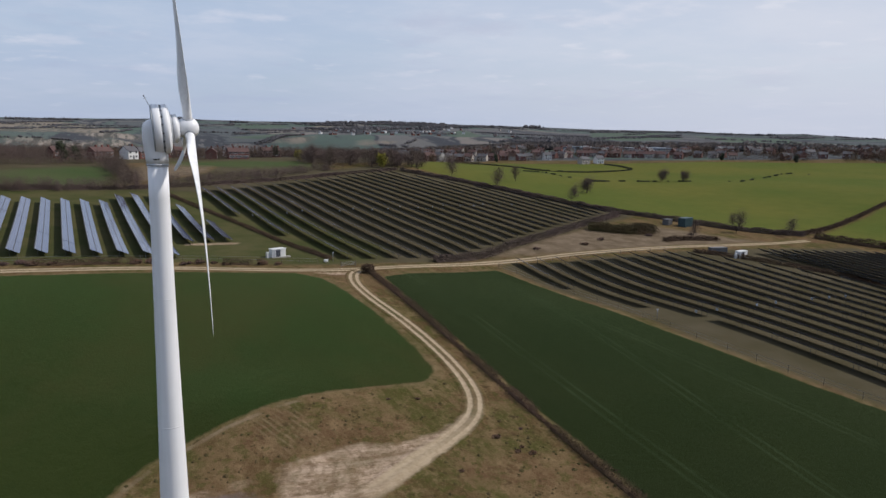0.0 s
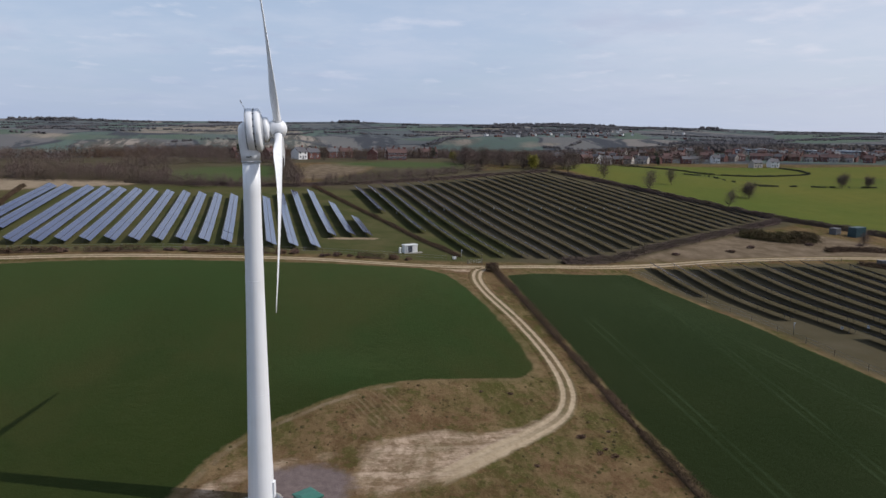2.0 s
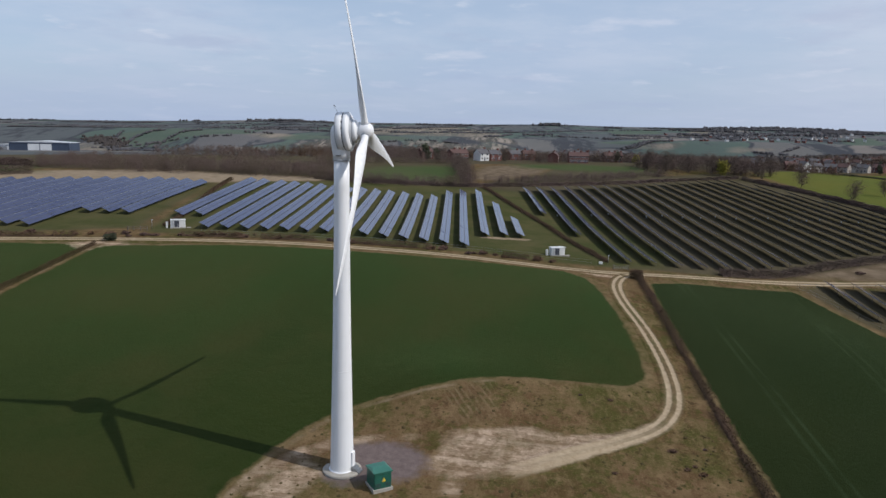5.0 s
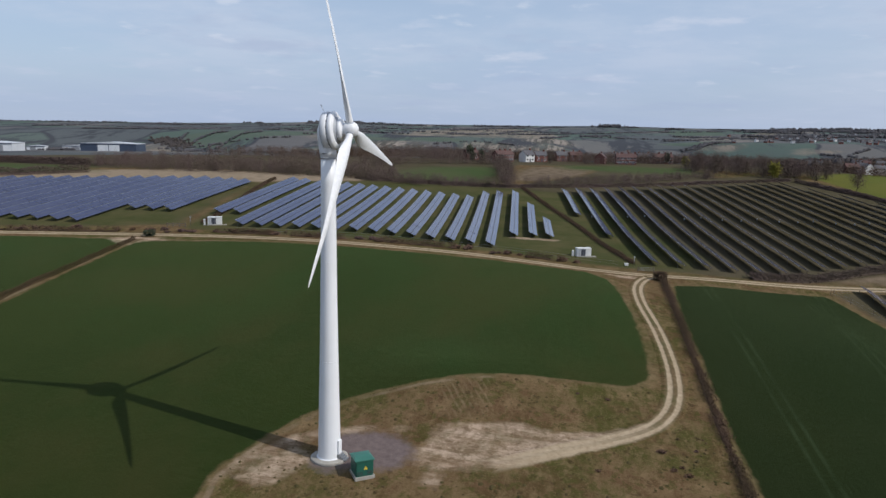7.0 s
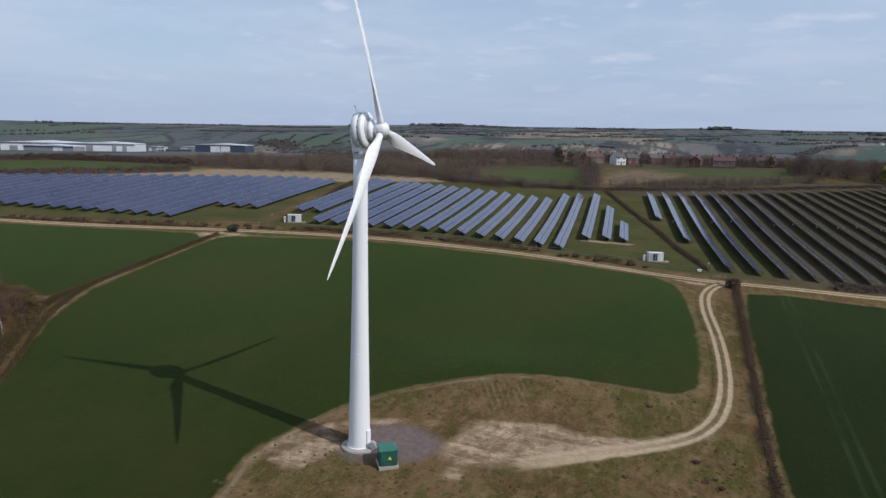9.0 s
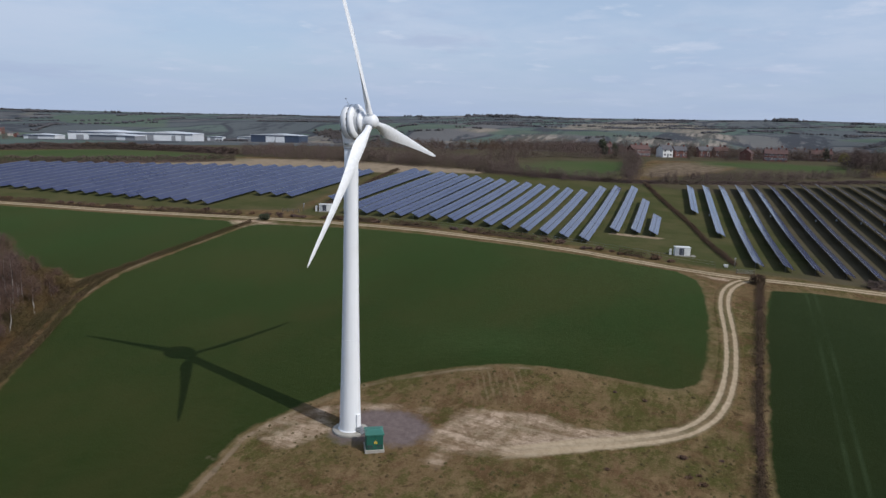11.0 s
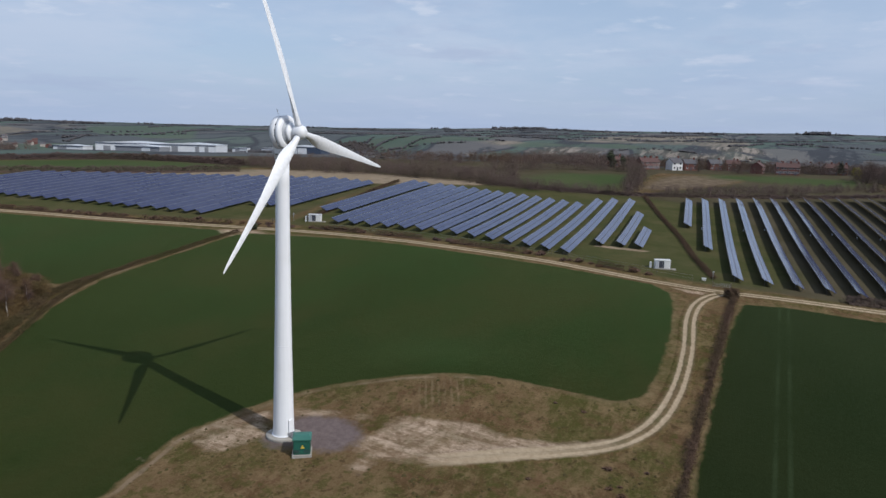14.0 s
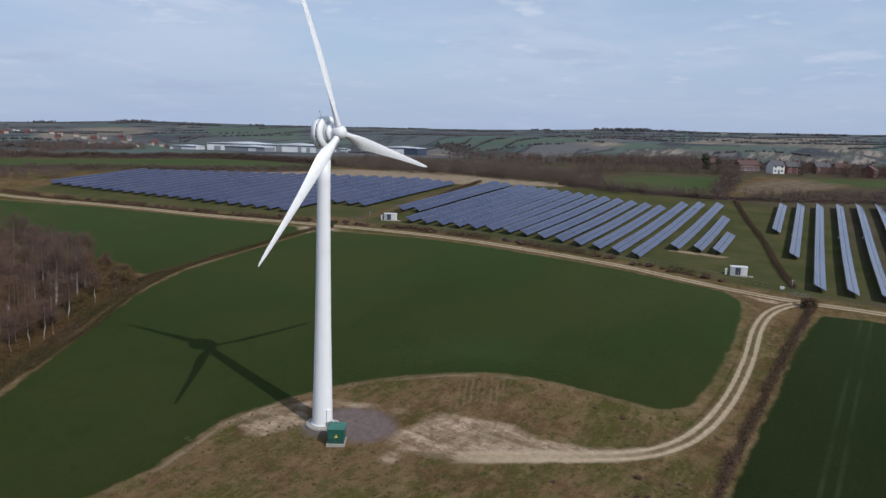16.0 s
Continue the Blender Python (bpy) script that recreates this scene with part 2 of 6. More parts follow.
def grass_colours(m):
    """Rough grass: straw, moss green and brown patches, with darker tussocks."""
    v = m.pos()
    patch = m.rng(m.noise(0.055, 9, v, 0.70), 0.45, 0.56)
    earth = m.rng(m.noise(0.13, 8, m.pos((1, 1, 1), 1.1), 0.68), 0.48, 0.58)
    straw = m.rng(m.noise(0.24, 9, m.pos((1, 0.7, 1), 2.7), 0.74), 0.52, 0.60)
    long = m.rng(m.noise(0.8, 7, m.pos((1.0, 0.22, 1), 0.35), 0.72), 0.48, 0.62)
    clump = m.rng(m.noise(1.5, 7, v, 0.78), 0.52, 0.58)
    fleck = m.rng(m.noise(3.2, 6, m.pos((1, 1, 1), 0.9), 0.78), 0.55, 0.60)
    moss = m.rng(m.noise(0.42, 8, m.pos((1, 1, 1), 2.1), 0.72), 0.53, 0.59)
    dark = m.rng(m.noise(0.7, 5, m.pos((1, 1, 1), 0.6), 0.60), 0.60, 0.66)
    c = m.mix(patch, (0.122, 0.082, 0.041), (0.062, 0.058, 0.018))
    c = m.mix(m.math('MULTIPLY', earth, 0.6), c, (0.088, 0.048, 0.026))
    c = m.mix(m.math('MULTIPLY', straw, 0.55), c, (0.190, 0.132, 0.070))
    c = m.mix(m.math('MULTIPLY', long, 0.32), c, (0.196, 0.134, 0.072))
    c = m.mix(m.math('MULTIPLY', moss, 0.60), c, (0.052, 0.055, 0.014))
    c = m.mix(m.math('MULTIPLY', clump, 0.36), c, (0.054, 0.034, 0.014))
    c = m.mix(m.math('MULTIPLY', fleck, 0.26), c, (0.240, 0.168, 0.096))
    return m.mix(m.math('MULTIPLY', dark, 0.45), c, (0.026, 0.017, 0.008))


def bare_colours(m):
    """Trampled pale subsoil with wheel streaks."""
    v = m.pos()
    pale = m.mix(m.rng(m.noise(0.5, 8, v, 0.78), 0.44, 0.56), (0.390, 0.292, 0.208), (0.190, 0.130, 0.084))
    streak = m.rng(m.noise(1.0, 6, m.pos((0.13, 0.85, 1), radians(-20)), 0.7), 0.44, 0.60, 0, 0.6)
    pale = m.mix(streak, pale, (0.47, 0.365, 0.270))
    wheel = m.rng(m.noise(1.0, 5, m.pos((0.05, 1.3, 1), radians(-24)), 0.6), 0.54, 0.60, 0, 0.45)
    pale = m.mix(wheel, pale, (0.190, 0.128, 0.080))
    dark = m.rng(m.noise(1.0, 6, m.pos((0.7, 1.3, 1), radians(-30)), 0.78), 0.53, 0.60, 0, 0.6)
    pale = m.mix(dark, pale, (0.120, 0.080, 0.046))
    turn = m.t.nodes.new("ShaderNodeVectorMath")            # arcs left by a turning vehicle
    turn.operation = 'DISTANCE'
    m.put(m.pos((1, 1, 0)), turn.inputs[0])
    turn.inputs[1].default_value = (16.0, 81.5, 0)
    away = m.math('ADD', turn.outputs['Value'], m.math('MULTIPLY', m.noise(0.6, 3, v), 1.1))
    arc = m.math('MULTIPLY', m.rng(m.math('SINE', m.math('MULTIPLY', away, 4.6)), 0.2, 0.9), m.rng(m.noise(0.5, 4, m.pos((1, 1, 1), 1.7), 0.6), 0.44, 0.58))
    return m.mix(m.math('MULTIPLY', m.math('MULTIPLY', arc, m.rng(turn.outputs['Value'], 9.0, 11.0, 1, 0)), 0.55), pale, (0.150, 0.104, 0.066))


def bare_cover(m, wob):
    worn = m.rng(m.noise(0.28, 7, m.pos((1, 1, 1), 0.8), 0.7), 0.36, 0.58, 0.45, 0.95)
    edge = m.rng(m.math('ADD', m.attr("bare"), m.math('MULTIPLY', wob, 1.3)), -0.7, 0.7)
    return m.math('MULTIPLY', edge, worn)


def ground_wobble(m):
    v = m.pos()
    return m.math('ADD', m.math('MULTIPLY', m.math('SUBTRACT', m.noise(0.35, 5, v, 0.65), 0.5), 2.6),
                  m.math('MULTIPLY', m.math('SUBTRACT', m.noise(0.05, 3, v), 0.5), 3.0))


def ground_material():
    m = Mat("land", 1.0).spec(0.02)
    v = m.pos()
    wob = ground_wobble(m)

    def mask(name, width=0.5, wobble=1.0):
        return m.rng(m.math('ADD', m.attr(name), m.math('MULTIPLY', wob, wobble)), -width, width)

    c = grass_colours(m)
    # straw-coloured scrub
    straw = m.mix(m.rng(m.noise(0.22, 5, v), 0.35, 0.65), (0.168, 0.128, 0.088), (0.104, 0.078, 0.050))
    c = m.mix(mask("scrub", 3.0, 2.0), c, straw)
    c = m.mix(m.math('MULTIPLY', mask("dry_strip", 3.0, 2.0), m.rng(m.noise(0.3, 5, v), 0.3, 0.6, 0.5, 1.0)), c, (0.255, 0.200, 0.140))
    # mown grass between the rows
    mown = m.mix(m.rng(m.noise(0.07, 5, v), 0.35, 0.65), (0.061, 0.053, 0.030), (0.085, 0.072, 0.047))
    mown = m.mix(m.rng(m.noise(0.9, 4, v), 0.45, 0.75, 0, 0.5), mown, (0.074, 0.056, 0.029))
    lush = m.mix(m.rng(m.noise(0.09, 6, v, 0.62), 0.40, 0.62), (0.050, 0.058, 0.019), (0.080, 0.074, 0.031))
    mown = m.mix(m.math('MULTIPLY', mask("lush", 4.0, 2.0), 0.85), mown, lush)
    c = m.mix(mask("mown", 1.5, 1.0), c, mown)
    # worn verge round the crop
    verge = m.mix(m.rng(m.noise(0.5, 4, v), 0.35, 0.65), (0.190, 0.142, 0.080), (0.080, 0.064, 0.026))
    c = m.mix(m.math('MULTIPLY', mask("crop_verge", 0.8, 1.2), 0.42), c, verge)
    # young crop with drill lines and tramlines
    sep = m.t.nodes.new("ShaderNodeSeparateXYZ")
    m.put(v, sep.inputs[0])
    rut = 0.0
    for x0, lean in ((64.5, 0.0), (74.1, 0.103), (108.0, -0.125)):             # three tramlines fan out from the farm road
        off = m.math('ABSOLUTE', m.math('SUBTRACT', sep.outputs[0], m.math('ADD', m.math('MULTIPLY', sep.outputs[1], lean), x0)))
        rut = m.math('MAXIMUM', rut, m.rng(m.math('ABSOLUTE', m.math('SUBTRACT', off, 0.90)), 0.14, 0.42, 1, 0))
    drill = m.rng(m.noise(1.0, 2, m.pos((2.2, 0.03, 1), radians(4.1))), 0.3, 0.7)
    crop = m.mix(m.rng(m.noise(0.02, 6, v), 0.35, 0.65), (0.0158, 0.0236, 0.0058), (0.0218, 0.0294, 0.0074))
    crop = m.mix(m.math('MULTIPLY', drill, 0.28), crop, (0.0204, 0.0262, 0.0078))
    crop = m.mix(m.math('MULTIPLY', m.rng(m.noise(0.30, 8, v, 0.75), 0.46, 0.64), 0.42), crop, (0.0240, 0.0316, 0.0092))
    crop = m.mix(m.math('MULTIPLY', m.rng(m.noise(0.55, 7, m.pos((1, 1, 1), 2.0), 0.75), 0.50, 0.66), 0.40), crop, (0.0092, 0.0172, 0.0038))
    crop = m.mix(m.math('MULTIPLY', m.rng(m.noise(0.035, 6, m.pos((1, 0.6, 1), 0.5), 0.6), 0.48, 0.62), 0.75), crop, (0.0290, 0.0300, 0.0092))
    crop = m.mix(m.math('MULTIPLY', m.rng(m.noise(0.028, 5, m.pos((1, 0.6, 1), 1.4), 0.6), 0.50, 0.64), 0.55), crop, (0.0156, 0.0310, 0.0076))
    # darker green tones for the east field
    east_tone = m.mix(m.rng(m.noise(0.03, 5, v), 0.35, 0.65), (0.0104, 0.0160, 0.0052), (0.0148, 0.0196, 0.0070))
    east_tone = m.mix(m.math('MULTIPLY', drill, 0.22), east_tone, (0.0185, 0.0270, 0.0105))
    east_tone = m.mix(m.math('MULTIPLY', rut, m.rng(m.noise(0.06, 3, v), 0.4, 0.62, 0.10, 0.55)), east_tone, (0.030, 0.044, 0.020))
    crop = m.mix(m.rng(m.attr("east_crop"), -0.5, 0.5), crop, east_tone)
    in_crop = mask("crop", 0.32, 0.75)
    c = m.mix(in_crop, c, crop)
    m.put(m.math('MULTIPLY', in_crop, m.rng(m.attr("east_crop"), -0.5, 0.5, 0.17, 0.10)), m.b.inputs["Sheen Weight"])     # waxy leaf blades
    m.b.inputs["Sheen Roughness"].default_value = 0.35
    m.b.inputs["Sheen Tint"].default_value = (0.66, 0.93, 0.34, 1)
    # bright meadows on the rise
    mead = m.mix(m.rng(m.noise(0.012, 4, v), 0.35, 0.65), (0.080, 0.100, 0.022), (0.112, 0.110, 0.026))
    mead = m.mix(m.rng(m.noise(0.15, 5, v), 0.4, 0.75, 0, 0.35), mead, (0.056, 0.076, 0.018))
    c = m.mix(mask("meadow", 1.5, 0.8), c, mead)
    # far patchwork of fields, the bluish haze of distance put into their colours
    warp = m.t.nodes.new("ShaderNodeVectorMath")
    warp.operation = 'ADD'
    nz = m.t.nodes.new("ShaderNodeTexNoise")
    nz.inputs['Scale'].default_value = 0.004
    m.put(v, nz.inputs['Vector'])
    sc = m.t.nodes.new("ShaderNodeVectorMath")
    sc.operation = 'SCALE'
    m.put(nz.outputs['Color'], sc.inputs[0])
    sc.inputs[3].default_value = 160
    m.put(m.pos((1.15, 0.42, 0), 0.12), warp.inputs[0])
    m.put(sc.outputs[0], warp.inputs[1])

    def cells(feature):
        vo = m.t.nodes.new("ShaderNodeTexVoronoi")
        vo.feature = feature
        vo.inputs['Scale'].default_value = 0.0060
        m.put(warp.outputs[0], vo.inputs['Vector'])
        return vo
    pick = m.t.nodes.new("ShaderNodeSeparateColor")
    m.put(cells('F1').outputs['Color'], pick.inputs[0])
    ramp = m.t.nodes.new("ShaderNodeValToRGB")
    ramp.color_ramp.interpolation = 'CONSTANT'
    hazed_tones = ((0.0, (0.098, 0.106, 0.108)), (0.20, (0.094, 0.119, 0.107)), (0.34, (0.124, 0.119, 0.120)), (0.46, (0.090, 0.100, 0.105)),
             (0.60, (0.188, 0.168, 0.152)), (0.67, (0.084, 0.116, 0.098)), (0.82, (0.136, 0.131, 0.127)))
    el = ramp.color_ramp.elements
    while len(el) < len(hazed_tones):
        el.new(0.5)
    for e, (p, k) in zip(el, hazed_tones):
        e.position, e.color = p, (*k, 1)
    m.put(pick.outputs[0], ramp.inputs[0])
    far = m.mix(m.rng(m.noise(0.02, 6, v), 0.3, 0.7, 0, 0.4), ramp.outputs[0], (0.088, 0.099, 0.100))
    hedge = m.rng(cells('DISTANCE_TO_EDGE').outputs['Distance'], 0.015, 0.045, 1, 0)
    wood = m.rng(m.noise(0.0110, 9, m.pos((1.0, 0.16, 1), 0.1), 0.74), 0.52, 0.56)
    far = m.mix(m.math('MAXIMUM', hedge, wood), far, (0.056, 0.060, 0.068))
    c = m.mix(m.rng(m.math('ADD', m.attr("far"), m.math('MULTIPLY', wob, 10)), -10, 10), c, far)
    # quarried slope
    quarry = m.mix(m.rng(m.noise(0.034, 8, m.pos((1.5, 0.10, 1), 0.1), 0.72), 0.435, 0.515), (0.245, 0.214, 0.182), (0.082, 0.080, 0.072))
    c = m.mix(mask("quarry", 10, 16.0), c, quarry)
    stubble = m.mix(m.rng(m.noise(0.015, 5, v), 0.35, 0.65), (0.225, 0.195, 0.160), (0.170, 0.148, 0.122))
    stubble = m.mix(m.rng(m.noise(0.03, 8, m.pos((1.2, 0.10, 1), 0.1), 0.72), 0.47, 0.56, 0, 0.85), stubble, (0.092, 0.096, 0.084))
    c = m.mix(mask("stubble", 12, 6.0), c, stubble)
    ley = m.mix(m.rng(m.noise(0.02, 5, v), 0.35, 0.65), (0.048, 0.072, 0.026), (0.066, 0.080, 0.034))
    # far leys turn blue-grey with distance: haze put into the colour
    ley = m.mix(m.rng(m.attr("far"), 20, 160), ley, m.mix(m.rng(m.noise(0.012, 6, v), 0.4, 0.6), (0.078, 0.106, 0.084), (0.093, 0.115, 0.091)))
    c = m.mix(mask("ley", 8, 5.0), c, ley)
    # furrows left by a machine, pale rim along the crop, bare stony ground and the stone pad
    fl = m.t.nodes.new("ShaderNodeSeparateXYZ")
    m.put(m.pos((1, 1, 1), radians(-27)), fl.inputs[0])
    comb = m.rng(m.math('SINE', m.math('ADD', m.math('MULTIPLY', fl.outputs[0], 6.5), m.math('MULTIPLY', m.noise(0.5, 2, v), 3.0))), 0.1, 0.8)
    comb = m.math('MULTIPLY', comb, m.rng(m.noise(0.7, 4, m.pos((1, 0.25, 1)), 0.6), 0.42, 0.60))
    fur = m.math('MULTIPLY', mask("furrow", 1.2, 1.2), 0.45)
    c = m.mix(m.math('MULTIPLY', fur, comb), c, (0.215, 0.160, 0.100))
    c = m.mix(m.math('MULTIPLY', m.math('MULTIPLY', fur, m.math('SUBTRACT', 1.0, comb)), 0.5), c, (0.055, 0.042, 0.020))
    rim = m.rng(m.math('ABSOLUTE', m.math('ADD', m.math('ADD', m.attr("crop"), m.math('MULTIPLY', wob, 0.35)), 1.0)), 0.22, 0.50, 1, 0)
    rim = m.math('MULTIPLY', rim, m.rng(m.noise(0.22, 4, v), 0.36, 0.56))
    c = m.mix(m.math('MULTIPLY', m.math('MULTIPLY', rim, mask("rim_on", 2.0, 1.0)), 0.42), c, (0.260, 0.195, 0.140))
    c = m.mix(bare_cover(m, wob), c, bare_colours(m))
    pad = m.mix(m.rng(m.noise(1.2, 5, v, 0.7), 0.3, 0.7), (0.168, 0.132, 0.124), (0.108, 0.084, 0.082))
    c = m.mix(m.math("MULTIPLY", mask("pad", 0.8, 1.6), 0.95), c, pad)
    m.col(c)
    m.bump(m.math('ADD', m.noise(0.9, 7, v, 0.75), m.math('MULTIPLY', m.noise(5.0, 4, v), 0.6)), 0.42, 0.28)
    return m.m


def track_material(name, middle):
    """Two worn wheel ruts with a grassy middle and ragged edges."""
    m = Mat(name, 1.0).spec(0.02)
    v = m.pos()
    a = m.attr("across")
    ragged = m.math('ADD', m.math('MULTIPLY', m.math('SUBTRACT', m.noise(0.8, 5, v, 0.7), 0.5), 1.1),
                    m.math('MULTIPLY', m.math('SUBTRACT', m.noise(0.12, 3, v), 0.5), 0.9))
    off = m.math('ABSOLUTE', m.math('SUBTRACT', m.math('ABSOLUTE', a), 0.92))
    rut = m.rng(m.math('ADD', off, m.math('MULTIPLY', ragged, 0.45)), 0.30, 0.60, 1, 0)
    bed = m.rng(m.math('ADD', m.math('ABSOLUTE', a), m.math('MULTIPLY', ragged, 1.0)), 1.5, 2.0, 1, 0)
    stone = m.mix(m.rng(m.noise(1.1, 5, v, 0.7), 0.3, 0.7), (0.42, 0.335, 0.230), (0.27, 0.205, 0.130))
    worn = m.mix(m.rng(m.noise(1.6, 4, v), 0.35, 0.65), (0.22, 0.175, 0.115), (0.12, 0.098, 0.055))
    near_pad = m.rng(m.attr("along"), 30, 52, 1, 0)
    start = m.rng(m.math('ADD', m.attr("along"), m.math('MULTIPLY', ragged, 7.0)), 13, 23)
    fill = m.math('MULTIPLY', m.math('MAXIMUM', near_pad, middle), start)
    c = m.mix(m.math('MULTIPLY', bed, fill), m.mix(bare_cover(m, ground_wobble(m)), grass_colours(m), bare_colours(m)), m.mix(m.math('MULTIPLY', near_pad, 0.85), worn, stone))
    c = m.mix(m.math('MULTIPLY', rut, m.math('MULTIPLY', start, m.rng(m.attr("along"), 14, 26, 0.4, 1.0))), c, stone)
    m.col(c)
    m.bump(m.noise(2.5, 5, v, 0.7), 0.5, 0.15)
    return m.m


def panel_material():
    m = Mat("solar_glass", 0.08)
    tone = m.mix(m.rand(), (0.022, 0.026, 0.074), (0.038, 0.044, 0.100))
    snap = m.t.nodes.new("ShaderNodeVectorMath")          # each module has a slightly different tone
    snap.operation = 'SNAP'
    m.put(m.pos(), snap.inputs[0])
    snap.inputs[1].default_value = (1.5, 1.02, 50.0)
    white = m.t.nodes.new("ShaderNodeTexWhiteNoise")
    m.put(snap.outputs[0], white.inputs['Vector'])
    tone = m.mix(m.math('MULTIPLY', white.outputs['Value'], 0.55), tone, (0.066, 0.074, 0.128))
    m.col(m.mix(m.rng(m.noise(0.05, 4), 0.4, 0.7, 0, 0.4), tone, (0.056, 0.062, 0.105)))
    m.b.inputs["IOR"].default_value = 1.52
    m.put(m.rng(m.noise(0.8, 4), 0.3, 0.7, 0.07, 0.13), m.b.inputs["Roughness"])
    m.b.inputs["Sheen Weight"].default_value = 0.11
    m.b.inputs["Sheen Roughness"].default_value = 0.25
    m.b.inputs["Sheen Tint"].default_value = (0.80, 0.86, 1.0, 1)
    return m.m


def tower_material():
    m = Mat("white_coated_steel", 0.42)
    v = m.local()
    rain = m.rng(m.noise(1.0, 5, m.local((3.0, 3.0, 0.08))), 0.42, 0.72)
    grime = m.rng(m.noise(0.35, 5, v), 0.45, 0.75, 0, 0.35)
    c = m.mix(m.math('MULTIPLY', rain, 0.30), (0.78, 0.79, 0.81), (0.60, 0.61, 0.62))
    m.col(m.mix(grime, c, (0.66, 0.665, 0.66)))
    m.bump(m.noise(2.0, 2, v), 0.04, 0.02)
    return m.m


LAND = ground_material()
TRACK = track_material("stone_track", 0.30)
ROAD = track_material("farm_road", 0.75)
PANEL = panel_material()
WHITE = tower_material()
BLADE = plain("blade_gelcoat", (0.80, 0.81, 0.82), (0.765, 0.775, 0.79), 0.25, 0.38, local=True)
GREY = plain("grey_paint", (0.42, 0.44, 0.47), (0.33, 0.35, 0.38), 0.9, 0.5, local=True)
DARK = plain("dark_recess", (0.045, 0.047, 0.05), (0.03, 0.03, 0.034), 1.5, 0.6, local=True)
CONCRETE = plain("concrete", (0.36, 0.34, 0.30), (0.27, 0.25, 0.22), 1.2, 0.9, bump=0.3)
GREEN = plain("green_grp", (0.012, 0.085, 0.060), (0.018, 0.105, 0.075), 0.8, 0.45)
GREEN_TOP = plain("green_grp_roof", (0.030, 0.135, 0.100), (0.045, 0.160, 0.120), 0.8, 0.5)
YELLOW = plain("sign_yellow", (0.80, 0.58, 0.04), (0.72, 0.50, 0.04), 3.0, 0.5)
BLACK = plain("black_mark", (0.02, 0.02, 0.02), (0.03, 0.03, 0.03), 3.0, 0.6)
POST_GREY = plain("dull_galvanised_post", (0.085, 0.085, 0.088), (0.06, 0.06, 0.062), 1.5, 0.7)
STEEL = plain("galvanised_steel", (0.40, 0.41, 0.42), (0.30, 0.31, 0.32), 1.5, 0.45, 0.8)
BACK = plain("module_backsheet", (0.10, 0.10, 0.105), (0.075, 0.075, 0.08), 0.5, 0.7)
HUT_WHITE = plain("white_cabinet", (0.74, 0.74, 0.73), (0.62, 0.62, 0.61), 0.8, 0.5)
HUT_DOOR = plain("dark_louvre", (0.06, 0.065, 0.085), (0.04, 0.045, 0.06), 1.0, 0.5)
TEAL = plain("teal_container", (0.016, 0.050, 0.062), (0.012, 0.038, 0.046), 0.7, 0.5)
TIMBER = plain("weathered_timber", (0.17, 0.14, 0.10), (0.10, 0.085, 0.065), 2.0, 0.9)
CLAD_WHITE = plain("pale_cladding", (0.66, 0.68, 0.70), (0.56, 0.58, 0.61), 0.08, 0.5)
CLAD_BLUE = plain("navy_cladding", (0.045, 0.065, 0.105), (0.035, 0.05, 0.085), 0.08, 0.5)
CLAD_GREY = plain("grey_cladding", (0.24, 0.25, 0.27), (0.19, 0.20, 0.22), 0.08, 0.5)
ROOF_SHEET = plain("sheet_roof", (0.58, 0.60, 0.62), (0.50, 0.52, 0.55), 0.06, 0.45)
BRICK = plain("red_brick", (0.158, 0.062, 0.050), (0.116, 0.050, 0.042), 0.15, 0.9)
RENDER = plain("cream_render", (0.40, 0.36, 0.32), (0.30, 0.27, 0.245), 0.15, 0.85)
TILE_RED = plain("clay_roof_tile", (0.112, 0.056, 0.048), (0.080, 0.046, 0.042), 0.2, 0.85)
TILE_GREY = plain("slate_roof", (0.105, 0.100, 0.105), (0.075, 0.072, 0.080), 0.2, 0.8)
GLASS = plain("window_glass", (0.03, 0.035, 0.045), (0.05, 0.055, 0.065), 0.5, 0.12)
PAINT = plain("white_joinery", (0.70, 0.70, 0.69), (0.62, 0.62, 0.61), 0.5, 0.5)
BARK = plain("bark", (0.10, 0.080, 0.062), (0.060, 0.048, 0.038), 1.2, 0.95, local=True)
BIRCH = plain("birch_bark", (0.42, 0.39, 0.35), (0.24, 0.21, 0.19), 1.0, 0.9, local=True)
TWIG = twigs("bare_twigs", (0.078, 0.050, 0.044), (0.126, 0.083, 0.071), (0.116, 0.070, 0.042))
TWIG_HEDGE = twigs("hedge_twigs", (0.058, 0.037, 0.026), (0.112, 0.072, 0.048), (0.072, 0.050, 0.030))
SCRUB = twigs("bramble_scrub", (0.056, 0.042, 0.022), (0.098, 0.064, 0.038), (0.052, 0.048, 0.018))
TWIG_FAR = twigs("far_wood_twigs", (0.080, 0.056, 0.051), (0.124, 0.089, 0.078), (0.094, 0.072, 0.054))
# woods on the far hills carry bluish distance haze in their colour
HAZED_TREE = twigs("hazed_distant_woods", (0.070, 0.072, 0.082), (0.096, 0.096, 0.106), (0.092, 0.084, 0.086), firm=0.16)
LEAF = twigs("evergreen_leaf", (0.040, 0.048, 0.030), (0.062, 0.070, 0.042), (0.052, 0.056, 0.038))
BRACKEN = twigs("rusty_bramble", (0.086, 0.052, 0.024), (0.138, 0.086, 0.040), (0.066, 0.056, 0.024))
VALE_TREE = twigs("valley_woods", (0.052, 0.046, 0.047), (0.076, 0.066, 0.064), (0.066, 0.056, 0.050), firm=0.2)
